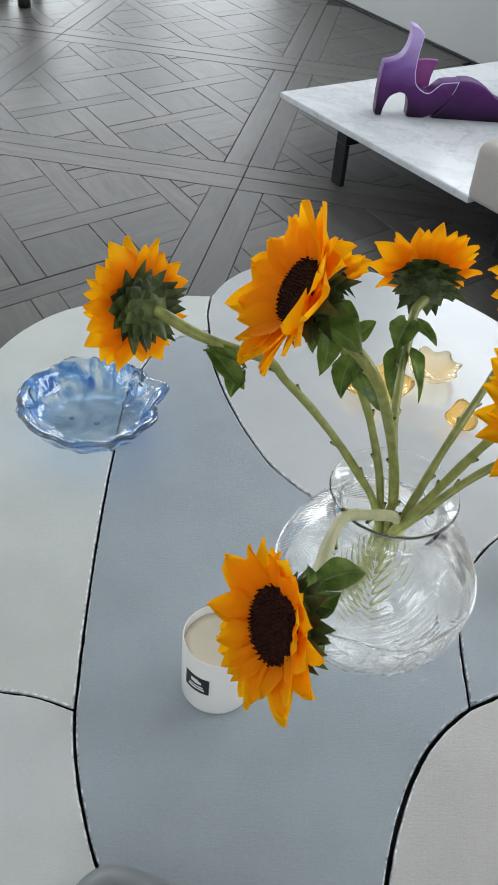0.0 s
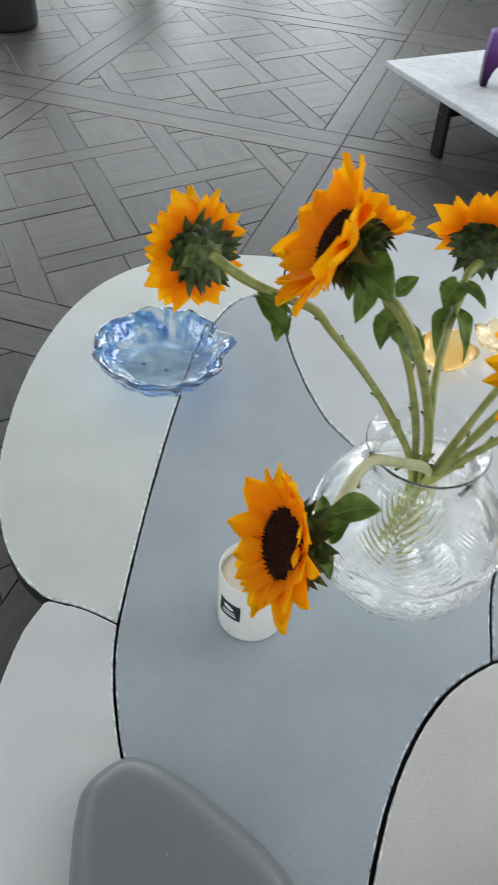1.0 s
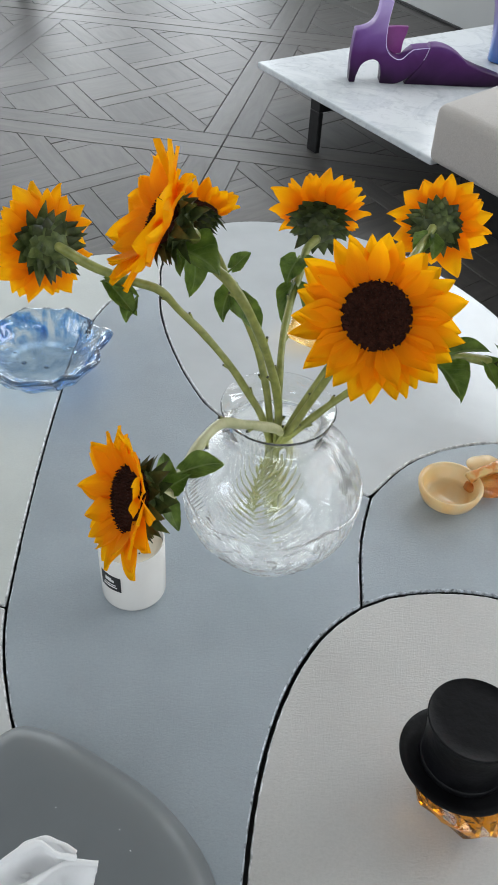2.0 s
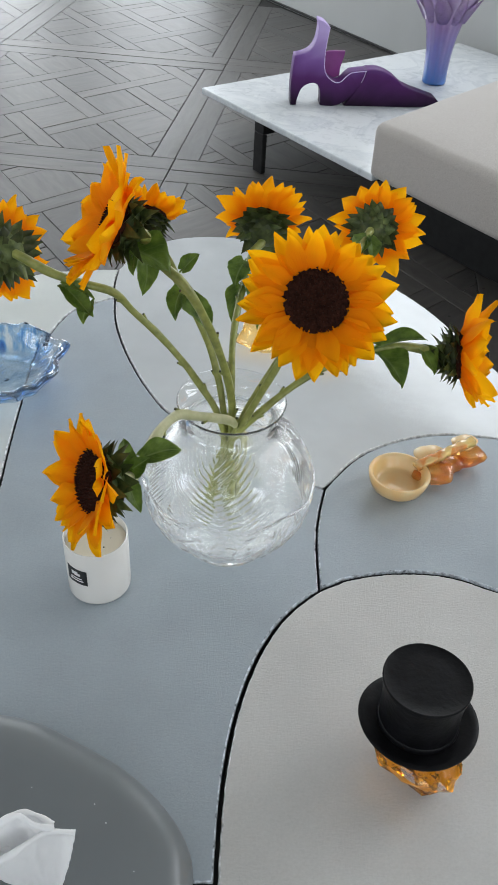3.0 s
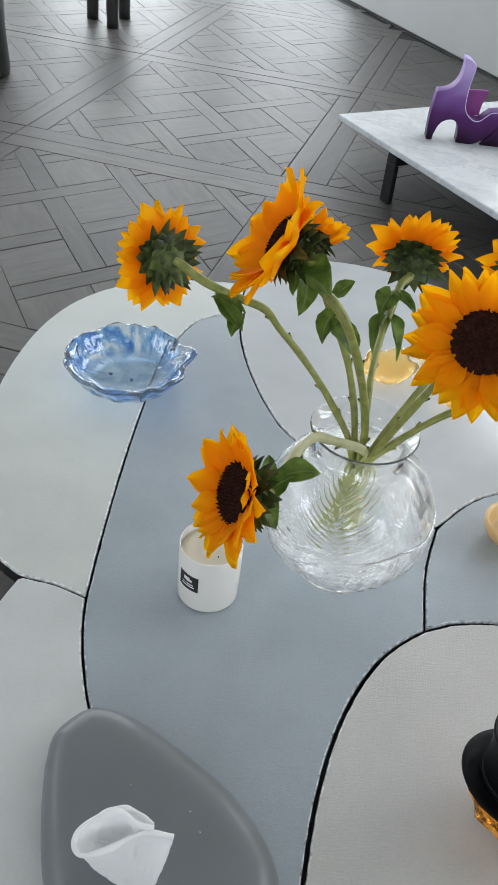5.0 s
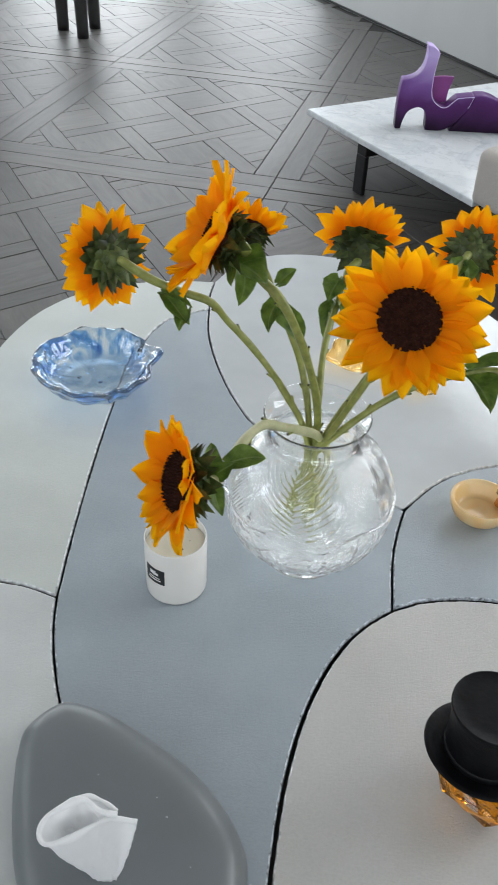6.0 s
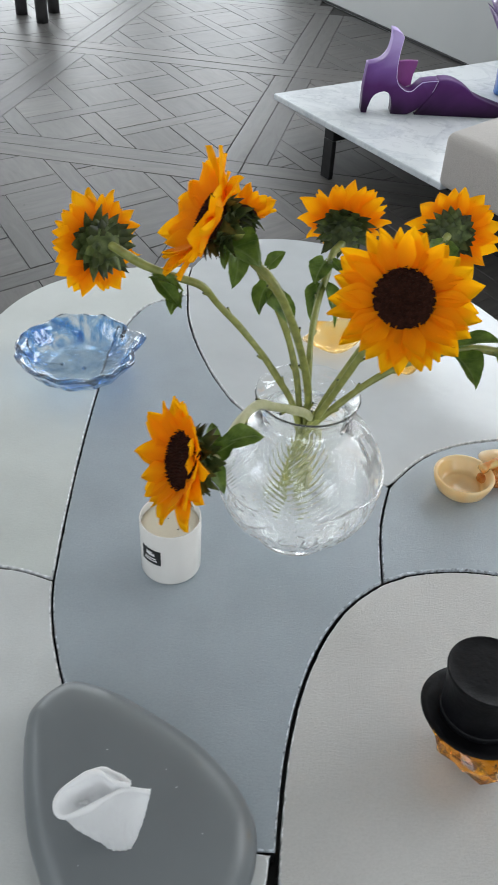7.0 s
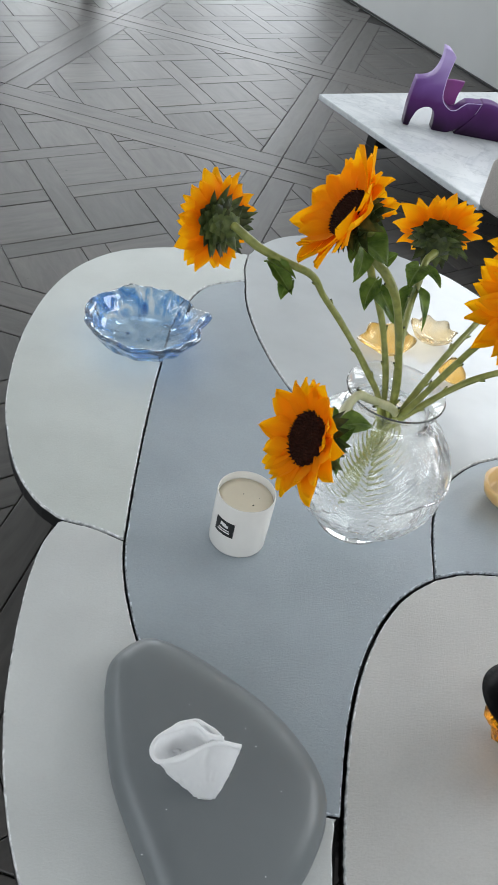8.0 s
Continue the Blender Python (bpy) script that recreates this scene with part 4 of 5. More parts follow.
def feather(a, k):
    """Carved wing-like strokes on the outside of the shoulder, a carved band below."""
    if k >= nout or k < 3 or k > nout - 9:
        return 1.0, 0.0
    z = outer[k][1]
    zig = 0.123 + 0.009 * abs((a * 7 / math.pi) % 2 - 1)
    line = math.exp(-((z - zig) / 0.0011) ** 2)
    if z > zig:
        # barbs that slant away from the quill of each of six feathers, broken into short strokes
        turns = a / (2 * math.pi) * 7 + 0.35 + 1.6 * (z - 0.17) + 0.25 * math.sin(2 * a)
        part_of = turns % 1 - 0.5
        across = abs(part_of) * 2 * math.pi / 7 * R
        here = Vector((math.cos(a) * 3.4, math.sin(a) * 3.4, z * 26))
        bend = 2.6 * noise.noise(here * 0.6) + 1.3 * noise.noise(here * 2.0)
        barb = math.sin((z * 0.80 - across * (0.75 + 0.2 * math.sin(math.floor(turns) * 2.1))) * 1180 + bend)
        barb = math.copysign(abs(barb) ** 0.75, barb)
        broken = min(1.0, max(0.0, 0.85 + 1.6 * noise.noise(here * 1.7 + Vector((9, 0, 0)))))
        return 1.0 + (0.0135 * barb * broken + 0.006 * noise.noise(here * 3.1)) * min(1, (z - zig) / 0.012) + 0.032 * line, 0.0
    # small pressed figures below the zigzag: thin raised outlines on a gently rippled ground
    q = Vector((math.cos(a) * 6.5, math.sin(a) * 6.5, z * 44))
    thin = max(0.0, 1 - 11 * abs(noise.noise(q)))
    fig = (0.75 * thin + 0.45 * noise.noise(q * 0.7 + Vector((4, 0, 0))) + 0.2 * noise.noise(q * 2.4)) * min(1.0, max(0.0, (zig - z) / 0.010)) * (1.0 if z > 0.045 else 0.6)
    return 1.0 + 0.026 * max(-0.5, fig) * min(1, max(0, (z - 0.012) / 0.01)) + 0.032 * line, 0.0


lathe(bm, prof, 540, wobble=feather)
bmesh.ops.recalc_face_normals(bm, faces=bm.faces[:])
ob = part("bowl", bm, M_CRYSTAL, vase, "clear crystal with carved feather relief", smooth=True)
ob.visible_shadow = False

# ---------------------------------------------------------------- scented candle
candle = thing("scented_candle", "white glass candle with black label, cream wax, on the blue-grey slab", "candle", Matrix.Translation((0.0360, 0.5550, TOP)))
bm = bmesh.new()
lathe(bm, [(0, 0.001), (0.0385, 0.001), (0.0400, 0.0022), (0.0405, 0.0050), (0.0406, 0.0905), (0.0399, 0.0915), (0.0386, 0.0905), (0.0384, 0.076), (0.0, 0.076)], 72)
bmesh.ops.recalc_face_normals(bm, faces=bm.faces[:])
jar = part("jar", bm, M_CERAMIC, candle, "white glass jar", smooth=True)
mod = jar.modifiers.new("edges", 'EDGE_SPLIT')
mod.split_angle = radians(50)
bm = bmesh.new()
lathe(bm, [(0.0381, 0.0770), (0.0380, 0.0795), (0.030, 0.0790), (0.0, 0.0785)], 48)
part("wax", bm, M_WAX, candle, "cream wax", smooth=True)
for x, y, s in ((0.012, -0.012, 0.0011), (-0.004, 0.006, 0.0007), (0.018, 0.004, 0.0006)):
    bm = bmesh.new()
    bmesh.ops.create_icosphere(bm, subdivisions=1, radius=s)
    bm.transform(Matrix.Translation((x, y, 0.0797)))
    part("wick_speck", bm, M_SEED, candle)


def curved_card(a0, a1, z0, z1, r, n=10):
    bm = bmesh.new()
    rows = []
    for q in (0.0, 0.0003):
        rows.append([[bm.verts.new(((r + q) * math.cos(a0 + (a1 - a0) * i / n), (r + q) * math.sin(a0 + (a1 - a0) * i / n), z)) for i in range(n + 1)] for z in (z0, z1)])
    bridge(bm, rows[1][0], rows[1][1], False)
    bridge(bm, rows[0][1], rows[0][0], False)
    bridge(bm, rows[0][0], rows[1][0], False)
    bridge(bm, rows[1][1], rows[0][1], False)
    for i in (0, n):
        bm.faces.new((rows[0][0][i], rows[1][0][i], rows[1][1][i], rows[0][1][i]))
    bmesh.ops.recalc_face_normals(bm, faces=bm.faces[:])
    return bm


A_MID, A_HALF = radians(240), radians(21.5)
lab = part("label", curved_card(A_MID - A_HALF, A_MID + A_HALF, 0.037, 0.063, 0.0408), M_LABEL, candle, "black paper label with white marks")
for a, b, z, h in ((-9, 4, 0.053, 0.0055), (-3, 9, 0.052, 0.004), (-12, 12, 0.0465, 0.0016), (-14, 14, 0.0425, 0.0018)):
    part("print_bar", curved_card(A_MID + radians(a), A_MID + radians(b), z, z + h, 0.0413, 4), M_INK, lab)

# ---------------------------------------------------------------- blue ruffled dish
dish = thing("glass_dish", "ruffled blue art-glass dish on the greenish-white slab", "dish", Matrix.Translation((-0.203, 0.988, TOP)))
bm = bmesh.new()
keys = [(0.052, 0.002), (0.070, 0.004), (0.084, 0.012), (0.095, 0.025), (0.103, 0.037), (0.109, 0.0445), (0.1105, 0.0495), (0.106, 0.0520), (0.098, 0.048), (0.090, 0.037), (0.078, 0.021), (0.056, 0.011)]
dp = [(0.0, 0.002)] + [(p.x, p.y) for p in spline([(r, z, 0) for r, z in keys], 0.0035)] + [(0.040, 0.0102), (0.024, 0.010), (0.010, 0.010), (0.0, 0.010)]


def ruffle(a, k):
    """Soft uneven folds pressed into the wall, a smooth wavy rim and one pinched spout."""
    r, z = dp[k]
    amt = min(1.0, max(0.0, (r - 0.050) / 0.050))
    ph = 4.0 * a + 1.5 * math.sin(a + 0.6) + 1.1 * math.sin(2 * a + 2.2) + z * 18
    fold = math.sin(2 * ph) * (0.55 + 0.45 * math.sin(a * 2 + 1)) + 0.3 * math.sin(3 * ph + 1)
    q = Vector((math.cos(a) * 3.0, math.sin(a) * 3.0, z * 34 + (0 if k < len(dp) / 2 else 7)))
    crush = abs(noise.noise(q)) * 2 - 0.5 + 0.5 * abs(noise.noise(q * 2.1))
    tip = math.exp(-((a - 0.40) / 0.20) ** 2)
    pinch = math.exp(-((a - 0.78) / 0.13) ** 2) + math.exp(-((a - 0.02 - 6.2832 * (a > 3)) / 0.13) ** 2)
    rim = 1.0 - 0.5 * min(1.0, max(0.0, (z - 0.030) / 0.015))
    base = 0.0012 * noise.noise(Vector((math.cos(a) * r * 60, math.sin(a) * r * 60, 2))) * (0.012 > z > 0.007)
    return 1 + amt * (0.022 * fold + 0.066 * crush * rim + 0.09 * tip - 0.05 * pinch - 0.028), base + amt * (0.0022 * math.sin(2 * ph + 1.2) + 0.0045 * crush * rim + 0.004 * tip - 0.003)


lathe(bm, dp, 320, wobble=ruffle)
bmesh.ops.recalc_face_normals(bm, faces=bm.faces[:])
ob = part("bowl", bm, M_BLUEGLASS, dish, "thick blue and clear streaked glass", smooth=True)
ob.visible_shadow = False
for x, y in ((0.010, -0.012), (-0.030, -0.006)):
    bm = bmesh.new()
    bmesh.ops.create_uvsphere(bm, u_segments=16, v_segments=8, radius=0.0042)
    bm.transform(Matrix.Translation((x, y, 0.0105)) @ Matrix.Diagonal((1, 1, 0.5, 1)))
    part("glass_knob", bm, M_BLUEGLASS, dish, smooth=True)

# ---------------------------------------------------------------- grey tissue holder
holder = thing("tissue_holder", "grey pebble-shaped plastic tissue holder with a tissue pulled out", "tissue box", Matrix.Translation((0.05, 0.17, TOP)))
ring0 = [(-0.076, 0.262), (-0.078, 0.300), (-0.047, 0.338), (0.003, 0.334), (0.058, 0.311), (0.114, 0.281), (0.158, 0.243), (0.183, 0.206), (0.189, 0.172), (0.184, 0.138), (0.165, 0.092), (0.125, 0.042), (0.080, 0.022), (0.044, 0.036), (0.012, 0.080), (-0.012, 0.115), (-0.040, 0.160), (-0.062, 0.215)]
loop = spline([(x - 0.05, y - 0.17, 0) for x, y in ring0 + ring0[:1]], 0.006)[:-1]
bm = bmesh.new()
rings = []
for d, z in ((0.010, 0.001), (0.004, 0.004), (0.0, 0.011), (0.0004, 0.018), (0.0022, 0.0245), (0.0060, 0.0305), (0.0115, 0.0360), (0.0165, 0.0398)):
    rings.append([bm.verts.new((p.x, p.y, z)) for p in inset(loop, lambda i, d=d: d)])
last = rings[-1]
mid = sum((v.co for v in last), Vector()) / len(last)
for f, z in ((0.93, 0.0424), (0.85, 0.0446), (0.75, 0.0458), (0.62, 0.0460), (0.45, 0.0456), (0.22, 0.0454)):
    rings.append([bm.verts.new((mid.x + (v.co.x - mid.x) * f, mid.y + (v.co.y - mid.y) * f, z)) for v in last])
for a, b in zip(rings, rings[1:]):
    bridge(bm, a, b)
bm.faces.new(rings[-1])
bm.faces.new(rings[0][::-1])
bmesh.ops.recalc_face_normals(bm, faces=bm.faces[:])
part("body", bm, M_SILICONE, holder, smooth=True)


def tissue_sheet(lip, centre, turn, seed):
    """One sheet gathered in the slot, wrapped round and opening to a rolled hem; the two ends of the hem stay apart."""
    bm = bmesh.new()
    ring = spline(lip, 0.0022)
    n, nb = len(ring), 24
    rows = []
    for j in range(nb + 1):
        v = j / nb
        row = []
        for i, p in enumerate(ring):
            t = i / (n - 1)
            a = turn[0] + (turn[1] - turn[0]) * t
            out = Vector((math.cos(a), math.sin(a), 0))
            b = Vector(centre) + Vector((out.x * 0.015, out.y * 0.010, 0))
            q = Vector((p.x * 34, p.y * 34, v * 1.6 + seed))
            c = b.lerp(p, v ** 0.92) + out * (0.003 * math.sin(math.pi * v))
            c += out * (0.0035 * v * (abs(noise.noise(q * 1.3)) * 2 - 0.6) + 0.0013 * (abs(noise.noise(q * 3.4)) * 2 - 0.5)) * (1 - v ** 6)
            row.append(bm.verts.new(c))
        rows.append(row)
    for a, b in zip(rows, rows[1:]):
        bridge(bm, a, b, False)
    bmesh.ops.solidify(bm, geom=bm.faces[:], thickness=0.0005)
    # the hem turns over outwards as a flattened roll
    tube(bm, [p + Vector((0, 0, -0.0012)) for p in ring[::3] + ring[-1:]], lambda t: 0.0028 + 0.0009 * math.sin(23 * t + seed) * math.sin(7 * t), 10, step=0.0022)
    return bm


tissue = thing("paper_tissue", "crumpled white paper tissue sticking out of the grey holder", "tissue", Matrix.Translation((0.045, 0.150, TOP + 0.0440)))
LIP = [(0.063, 0.184, 0.371), (0.047, 0.184, 0.373), (0.030, 0.190, 0.377), (0.013, 0.182, 0.374), (-0.001, 0.172, 0.368), (-0.004, 0.160, 0.363), (0.005, 0.151, 0.362), (0.026, 0.158, 0.366), (0.044, 0.173, 0.367), (0.058, 0.181, 0.368), (0.082, 0.183, 0.366)]
sheet = tissue_sheet([(x - 0.045, y - 0.150, z - TOP - 0.0440) for x, y, z in LIP], (0.010, 0.006, 0.0014), (0.9, 6.1), 2.0)
part("sheet", sheet, M_TISSUE, tissue, smooth=True)
FLAP = [(0.060, 0.191, 0.362), (0.036, 0.196, 0.372), (0.012, 0.188, 0.366), (0.008, 0.176, 0.352), (0.024, 0.172, 0.350)]
sheet = tissue_sheet([(x - 0.045, y - 0.150, z - TOP - 0.0440) for x, y, z in FLAP], (0.010, 0.008, 0.0014), (0.8, 3.6), 6.0)
part("inner_sheet", sheet, M_TISSUE, tissue, smooth=True)
rnd = random.Random(5)
for k in range(9):
    bm = bmesh.new()
    bmesh.ops.create_icosphere(bm, subdivisions=1, radius=rnd.uniform(0.0003, 0.0006))
    q = Matrix.Translation((rnd.uniform(-0.06, 0.09), rnd.uniform(-0.09, 0.08), 0.0473))
    bm.transform(q @ Matrix.Diagonal((rnd.uniform(0.8, 2.2), 1, 0.4, 1)))
    part("lint_speck", bm, M_TISSUE, holder)

# ---------------------------------------------------------------- amber ornament under a top hat
HC = Vector((0.4155, 0.333, 0.335))
rnd = random.Random(21)
bm = bmesh.new()
bmesh.ops.create_icosphere(bm, subdivisions=3, radius=1.0)
for v in bm.verts:
    p = v.co.copy()
    jaw = max(0.0, -p.z) * max(0.0, -p.y)
    dent = noise.noise(p * 2.3 + Vector((4, 1, 0)))
    v.co = Vector((p.x * 0.040 * (1 - 0.25 * max(0, -p.z)), p.y * 0.050 - jaw * 0.008, p.z * 0.033)) * (1 + 0.12 * dent + 0.20 * noise.noise(p * 5.0))
    v.co.z = min(0.0275, max(-0.0335, v.co.z))
bmesh.ops.recalc_face_normals(bm, faces=bm.faces[:])
orn = link_mesh("amber_ornament", bm, M_AMBER, None, False, Matrix.Translation((0.417, 0.315, TOP + 0.0345)) @ Matrix.Rotation(radians(48), 4, 'Z'))
tagged(orn, "faceted amber crystal ornament wearing a small black hat", "ornament")
hat = thing("top_hat", "small matte black top hat on the amber ornament", "hat", Matrix.Translation(HC) @ Matrix.Rotation(radians(-0.5), 4, 'Y') @ Matrix.Rotation(radians(-4), 4, 'X'))
bm = bmesh.new()
lathe(bm, [(0.0, -0.003), (0.045, -0.003), (0.0600, 0.0005), (0.0625, 0.0030), (0.0615, 0.0048), (0.054, 0.0022), (0.040, 0.0010), (0.0, 0.0010)], 72,
      wobble=lambda a, k: (1.0 + 0.02 * math.cos(2 * a), 0.0022 * math.cos(2 * a) if 2 <= k <= 5 else 0))
bmesh.ops.recalc_face_normals(bm, faces=bm.faces[:])
part("brim", bm, M_FELT, hat, smooth=True)
bm = bmesh.new()
lathe(bm, [(0.0425, 0.0012), (0.0422, 0.014), (0.0420, 0.030), (0.0428, 0.046), (0.0448, 0.061), (0.0460, 0.0665), (0.0458, 0.0688), (0.0445, 0.0684), (0.0425, 0.0674), (0.030, 0.0668), (0.0, 0.0680)], 72)
bmesh.ops.recalc_face_normals(bm, faces=bm.faces[:])
part("crown", bm, M_FELT, hat, smooth=True)
bm = bmesh.new()
lathe(bm, [(0.0428, 0.0015), (0.0436, 0.0030), (0.0434, 0.0085), (0.0421, 0.0095)], 72)
part("hat_band", bm, M_RIBBON, hat, "black satin band", smooth=True)

# ---------------------------------------------------------------- honey-coloured glass cup with flowered handle
cup = thing("glass_cup", "small frosted honey glass cup with orange floral handle", "dish", Matrix.Translation((0.4495, 0.763, TOP)))
bm = bmesh.new()
lathe(bm, [(0, 0.001), (0.020, 0.001), (0.030, 0.004), (0.040, 0.014), (0.0445, 0.026), (0.0462, 0.0345), (0.0440, 0.0370), (0.0405, 0.0355), (0.0385, 0.0300), (0.033, 0.0175), (0.0285, 0.0125), (0.0265, 0.0135), (0.0245, 0.0120), (0, 0.0115)], 64)
bmesh.ops.recalc_face_normals(bm, faces=bm.faces[:])
part("bowl", bm, M_CUP, cup, smooth=True)


def petal_lump(parent, at, r, flat, seed, material, name="floral_lump", petals=5, turn=0.0):
    bm = bmesh.new()
    bmesh.ops.create_uvsphere(bm, u_segments=36, v_segments=18, radius=1.0)
    for v in bm.verts:
        a = math.atan2(v.co.y, v.co.x) + turn
        k = 1 + 0.16 * math.cos(petals * a) * (1 - abs(v.co.z)) + 0.08 * noise.noise(v.co * 2.5 + Vector((seed, 0, 0)))
        v.co = Vector((v.co.x * r * k, v.co.y * r * k * 0.8, v.co.z * r * flat * (1 - 0.25 * math.cos(petals * a) * (1 - abs(v.co.z)))))
    bm.transform(Matrix.Translation(at) @ Matrix.Rotation(radians(30), 4, 'Z'))
    return part(name, bm, material, parent, smooth=True)


petal_lump(cup, (0.060, 0.030, 0.018), 0.036, 0.42, 1, M_FLORAL, petals=4)
petal_lump(cup, (0.086, 0.046, 0.018), 0.024, 0.45, 3, M_FLORAL, petals=3, turn=0.5)
petal_lump(cup, (0.116, 0.066, 0.020), 0.029, 0.45, 2, M_FLORAL, petals=4, turn=0.8)
for k, (x, y) in enumerate(((0.052, 0.048), (0.112, 0.082))):
    petal_lump(cup, (x, y, 0.032), 0.025 - 0.004 * k, 0.45, 5 + k, M_CUP, "floral_back", 3)
bm = bmesh.new()
spine = spline([(0.026, 0.016, 0.036), (0.060, 0.032, 0.044), (0.090, 0.050, 0.047), (0.118, 0.066, 0.050)], 0.004)
rings = []
for i, p in enumerate(spine):
    way = (spine[min(i + 1, len(spine) - 1)] - spine[max(i - 1, 0)]).normalized()
    sid = way.cross(Vector((0, 0, 1))).normalized()
    w = 0.0075 + 0.0008 * math.sin(i * 1.3)
    rings.append([bm.verts.new(p + sid * (w * c) + Vector((0, 0, h * w))) for c, h in ((-1, -0.6), (-0.9, 0.45), (-0.55, 0.7), (0.55, 0.7), (0.9, 0.45), (1, -0.6))])
for a, b in zip(rings, rings[1:]):
    bridge(bm, a, b)
bm.faces.new(rings[0][::-1])
bm.faces.new(rings[-1])
bmesh.ops.recalc_face_normals(bm, faces=bm.faces[:])
part("handle", bm, M_HANDLE, cup, "banded amber and yellow glass bar", smooth=True)

# ---------------------------------------------------------------- amber glass pieces on the white slab


def shell_dish(label, at, r, h, material, seed, tilt=(0, 0, 0), lobes=7, point=0.0):
    root = thing("amber_glass_dish", label, "dish", Matrix.Translation((at[0], at[1], TOP + at[2])), "amber glass pieces")
    bm = bmesh.new()
    pr = [(0, 0.001), (0.35, 0.001), (0.6, 0.12), (0.85, 0.5), (1.0, 1.0), (0.93, 1.0), (0.76, 0.56), (0.5, 0.25), (0, 0.18)]
    pr = [(a * r, 0.001 + b * h) for a, b in pr]
    amt = [0, 0, .3, .7, 1, 1, .7, .3, 0]
    lathe(bm, pr, 84, wobble=lambda a, k: (1 + amt[k] * (0.09 * math.sin(lobes * a + seed) + point * math.exp(-((a - 3.3) / 0.3) ** 2)), amt[k] * 0.12 * h * math.cos(lobes * a)))
    bmesh.ops.recalc_face_normals(bm, faces=bm.faces[:])
    bm.transform(Euler([radians(t) for t in tilt]).to_matrix().to_4x4())
    low = min(v.co.z for v in bm.verts)
    bm.transform(Matrix.Translation((0, 0, 0.001 - low)))
    ob = part("bowl", bm, material, root, smooth=True)
    ob.visible_shadow = False
    return root


shell_dish("pale amber glass flower dish on the white slab", (0.338, 1.208, 0), 0.046, 0.026, M_CLEARAMBER, 1.0)
shell_dish("honey amber glass shell dish on the white slab", (0.250, 1.142, 0), 0.048, 0.024, M_HONEY, 2.0, (8, -6, 0), 5, 0.35)
shell_dish("small honey amber glass petal leaning on its side", (0.366, 1.085, 0), 0.026, 0.020, M_HONEY, 3.0, (40, 15, 10), 3, 0.2)

# ---------------------------------------------------------------- low marble table
E1, E2, P0 = Vector((0.609, -0.793, 0)), Vector((0.797, 0.604, 0)), Vector((0.0, 2.905, 0))
E2 = Vector((-E1.y, E1.x, 0))
side = Matrix(((E1.x, E2.x, 0, P0.x), (E1.y, E2.y, 0, P0.y), (0, 0, 1, 0), (0, 0, 0, 1)))
marble_table = thing("marble_table", "low white marble table on black steel legs beside the sofa", "side table", side)
part("tabletop", rounded_box((0, 0, 0.168), (0.90, 1.335, 0.190), 0.005, 2), M_MARBLE, marble_table, "white grey-veined marble top")
for y in (0.004, 1.24):
    part("leg", rounded_box((0.318, y, 0.001), (0.368, y + 0.018, 0.1345), 0.002, 1), M_DARK, marble_table)
part("beam", rounded_box((0.318, 0.004, 0.135), (0.368, 1.30, 0.1675), 0.002, 1), M_DARK, marble_table)
part("beam", rounded_box((0.84, 0.052, 0.150), (0.88, 1.30, 0.1675), 0.002, 1), M_DARK, marble_table)
for y in (0.20, 1.24):
    part("leg", rounded_box((0.84, y, 0.001), (0.88, y + 0.009, 0.1495), 0.002, 1), M_DARK, marble_table)

# ---------------------------------------------------------------- sofa
sofa = thing("sofa", "cream boucle sofa seat floating over the dark floor", "sofa", side @ Matrix.Translation((0.912, 0, 0)))
bm = rounded_box((0, -0.035, 0.195), (1.75, 1.22, 0.350), 0.024, 5)
bmesh.ops.subdivide_edges(bm, edges=[e for e in bm.edges if e.calc_length() > 0.3], cuts=14, use_grid_fill=True)
for v in bm.verts:
    q = v.co
    belly = math.sin(math.pi * min(1, max(0, q.x / 1.75))) * math.sin(math.pi * min(1, max(0, (q.y + 0.035) / 1.255)))
    if q.z > 0.3:
        q.z += 0.020 * belly ** 0.5 + 0.003 * noise.noise(Vector((q.x * 6, q.y * 6, 0)))
    q.z += 0.10 * max(0.0, q.y + 0.035) if q.z > 0.3 else 0.0
    q.y += 0.004 * noise.noise(Vector((q.x * 5, 3, q.z * 5)))
part("seat", bm, M_BOUCLE, sofa, smooth=True)
part("plinth", rounded_box((0.02, 0.12, 0.001), (1.70, 1.15, 0.1945), 0.004, 1), M_DARK, sofa, "recessed black plinth")

# ---------------------------------------------------------------- purple sculpture, one carved mesh


def profile_solid(bm, runs, y0, thick, rim, slot=0):
    """A carved slab from a side profile of smooth runs that meet in crisp corners; rim makes the upper right front edge
    paler.
    """
    loop = []
    for run in runs:
        loop += (spline([(x, z, 0) for x, z in run], 0.006) if len(run) > 2 else [Vector((x, z, 0)) for x, z in run])[:-1]
    rings = []
    for f, d in ((-1.0, 0.0025), (-0.97, 0.0003), (-0.5, 0.0), (0.5, 0.0), (0.97, 0.0003), (1.0, 0.0025)):
        rings.append([bm.verts.new((p.x, y0 + f * thick / 2, p.y)) for p in inset(loop, lambda i, d=d: d)])
    for k, (a, b) in enumerate(zip(rings, rings[1:])):
        for fc in bridge(bm, a, b):
            fc.smooth = k in (1, 2, 3)
            fc.material_index = 2 if rim and fc.calc_center_median().x > 0.104 and fc.calc_center_median().z > 0.075 and k == 0 else slot
    for ring in (rings[0][::-1], rings[-1]):
        for tri in tessellate_polygon([[v.co for v in ring]]):
            bm.faces.new([ring[t] for t in tri]).material_index = slot


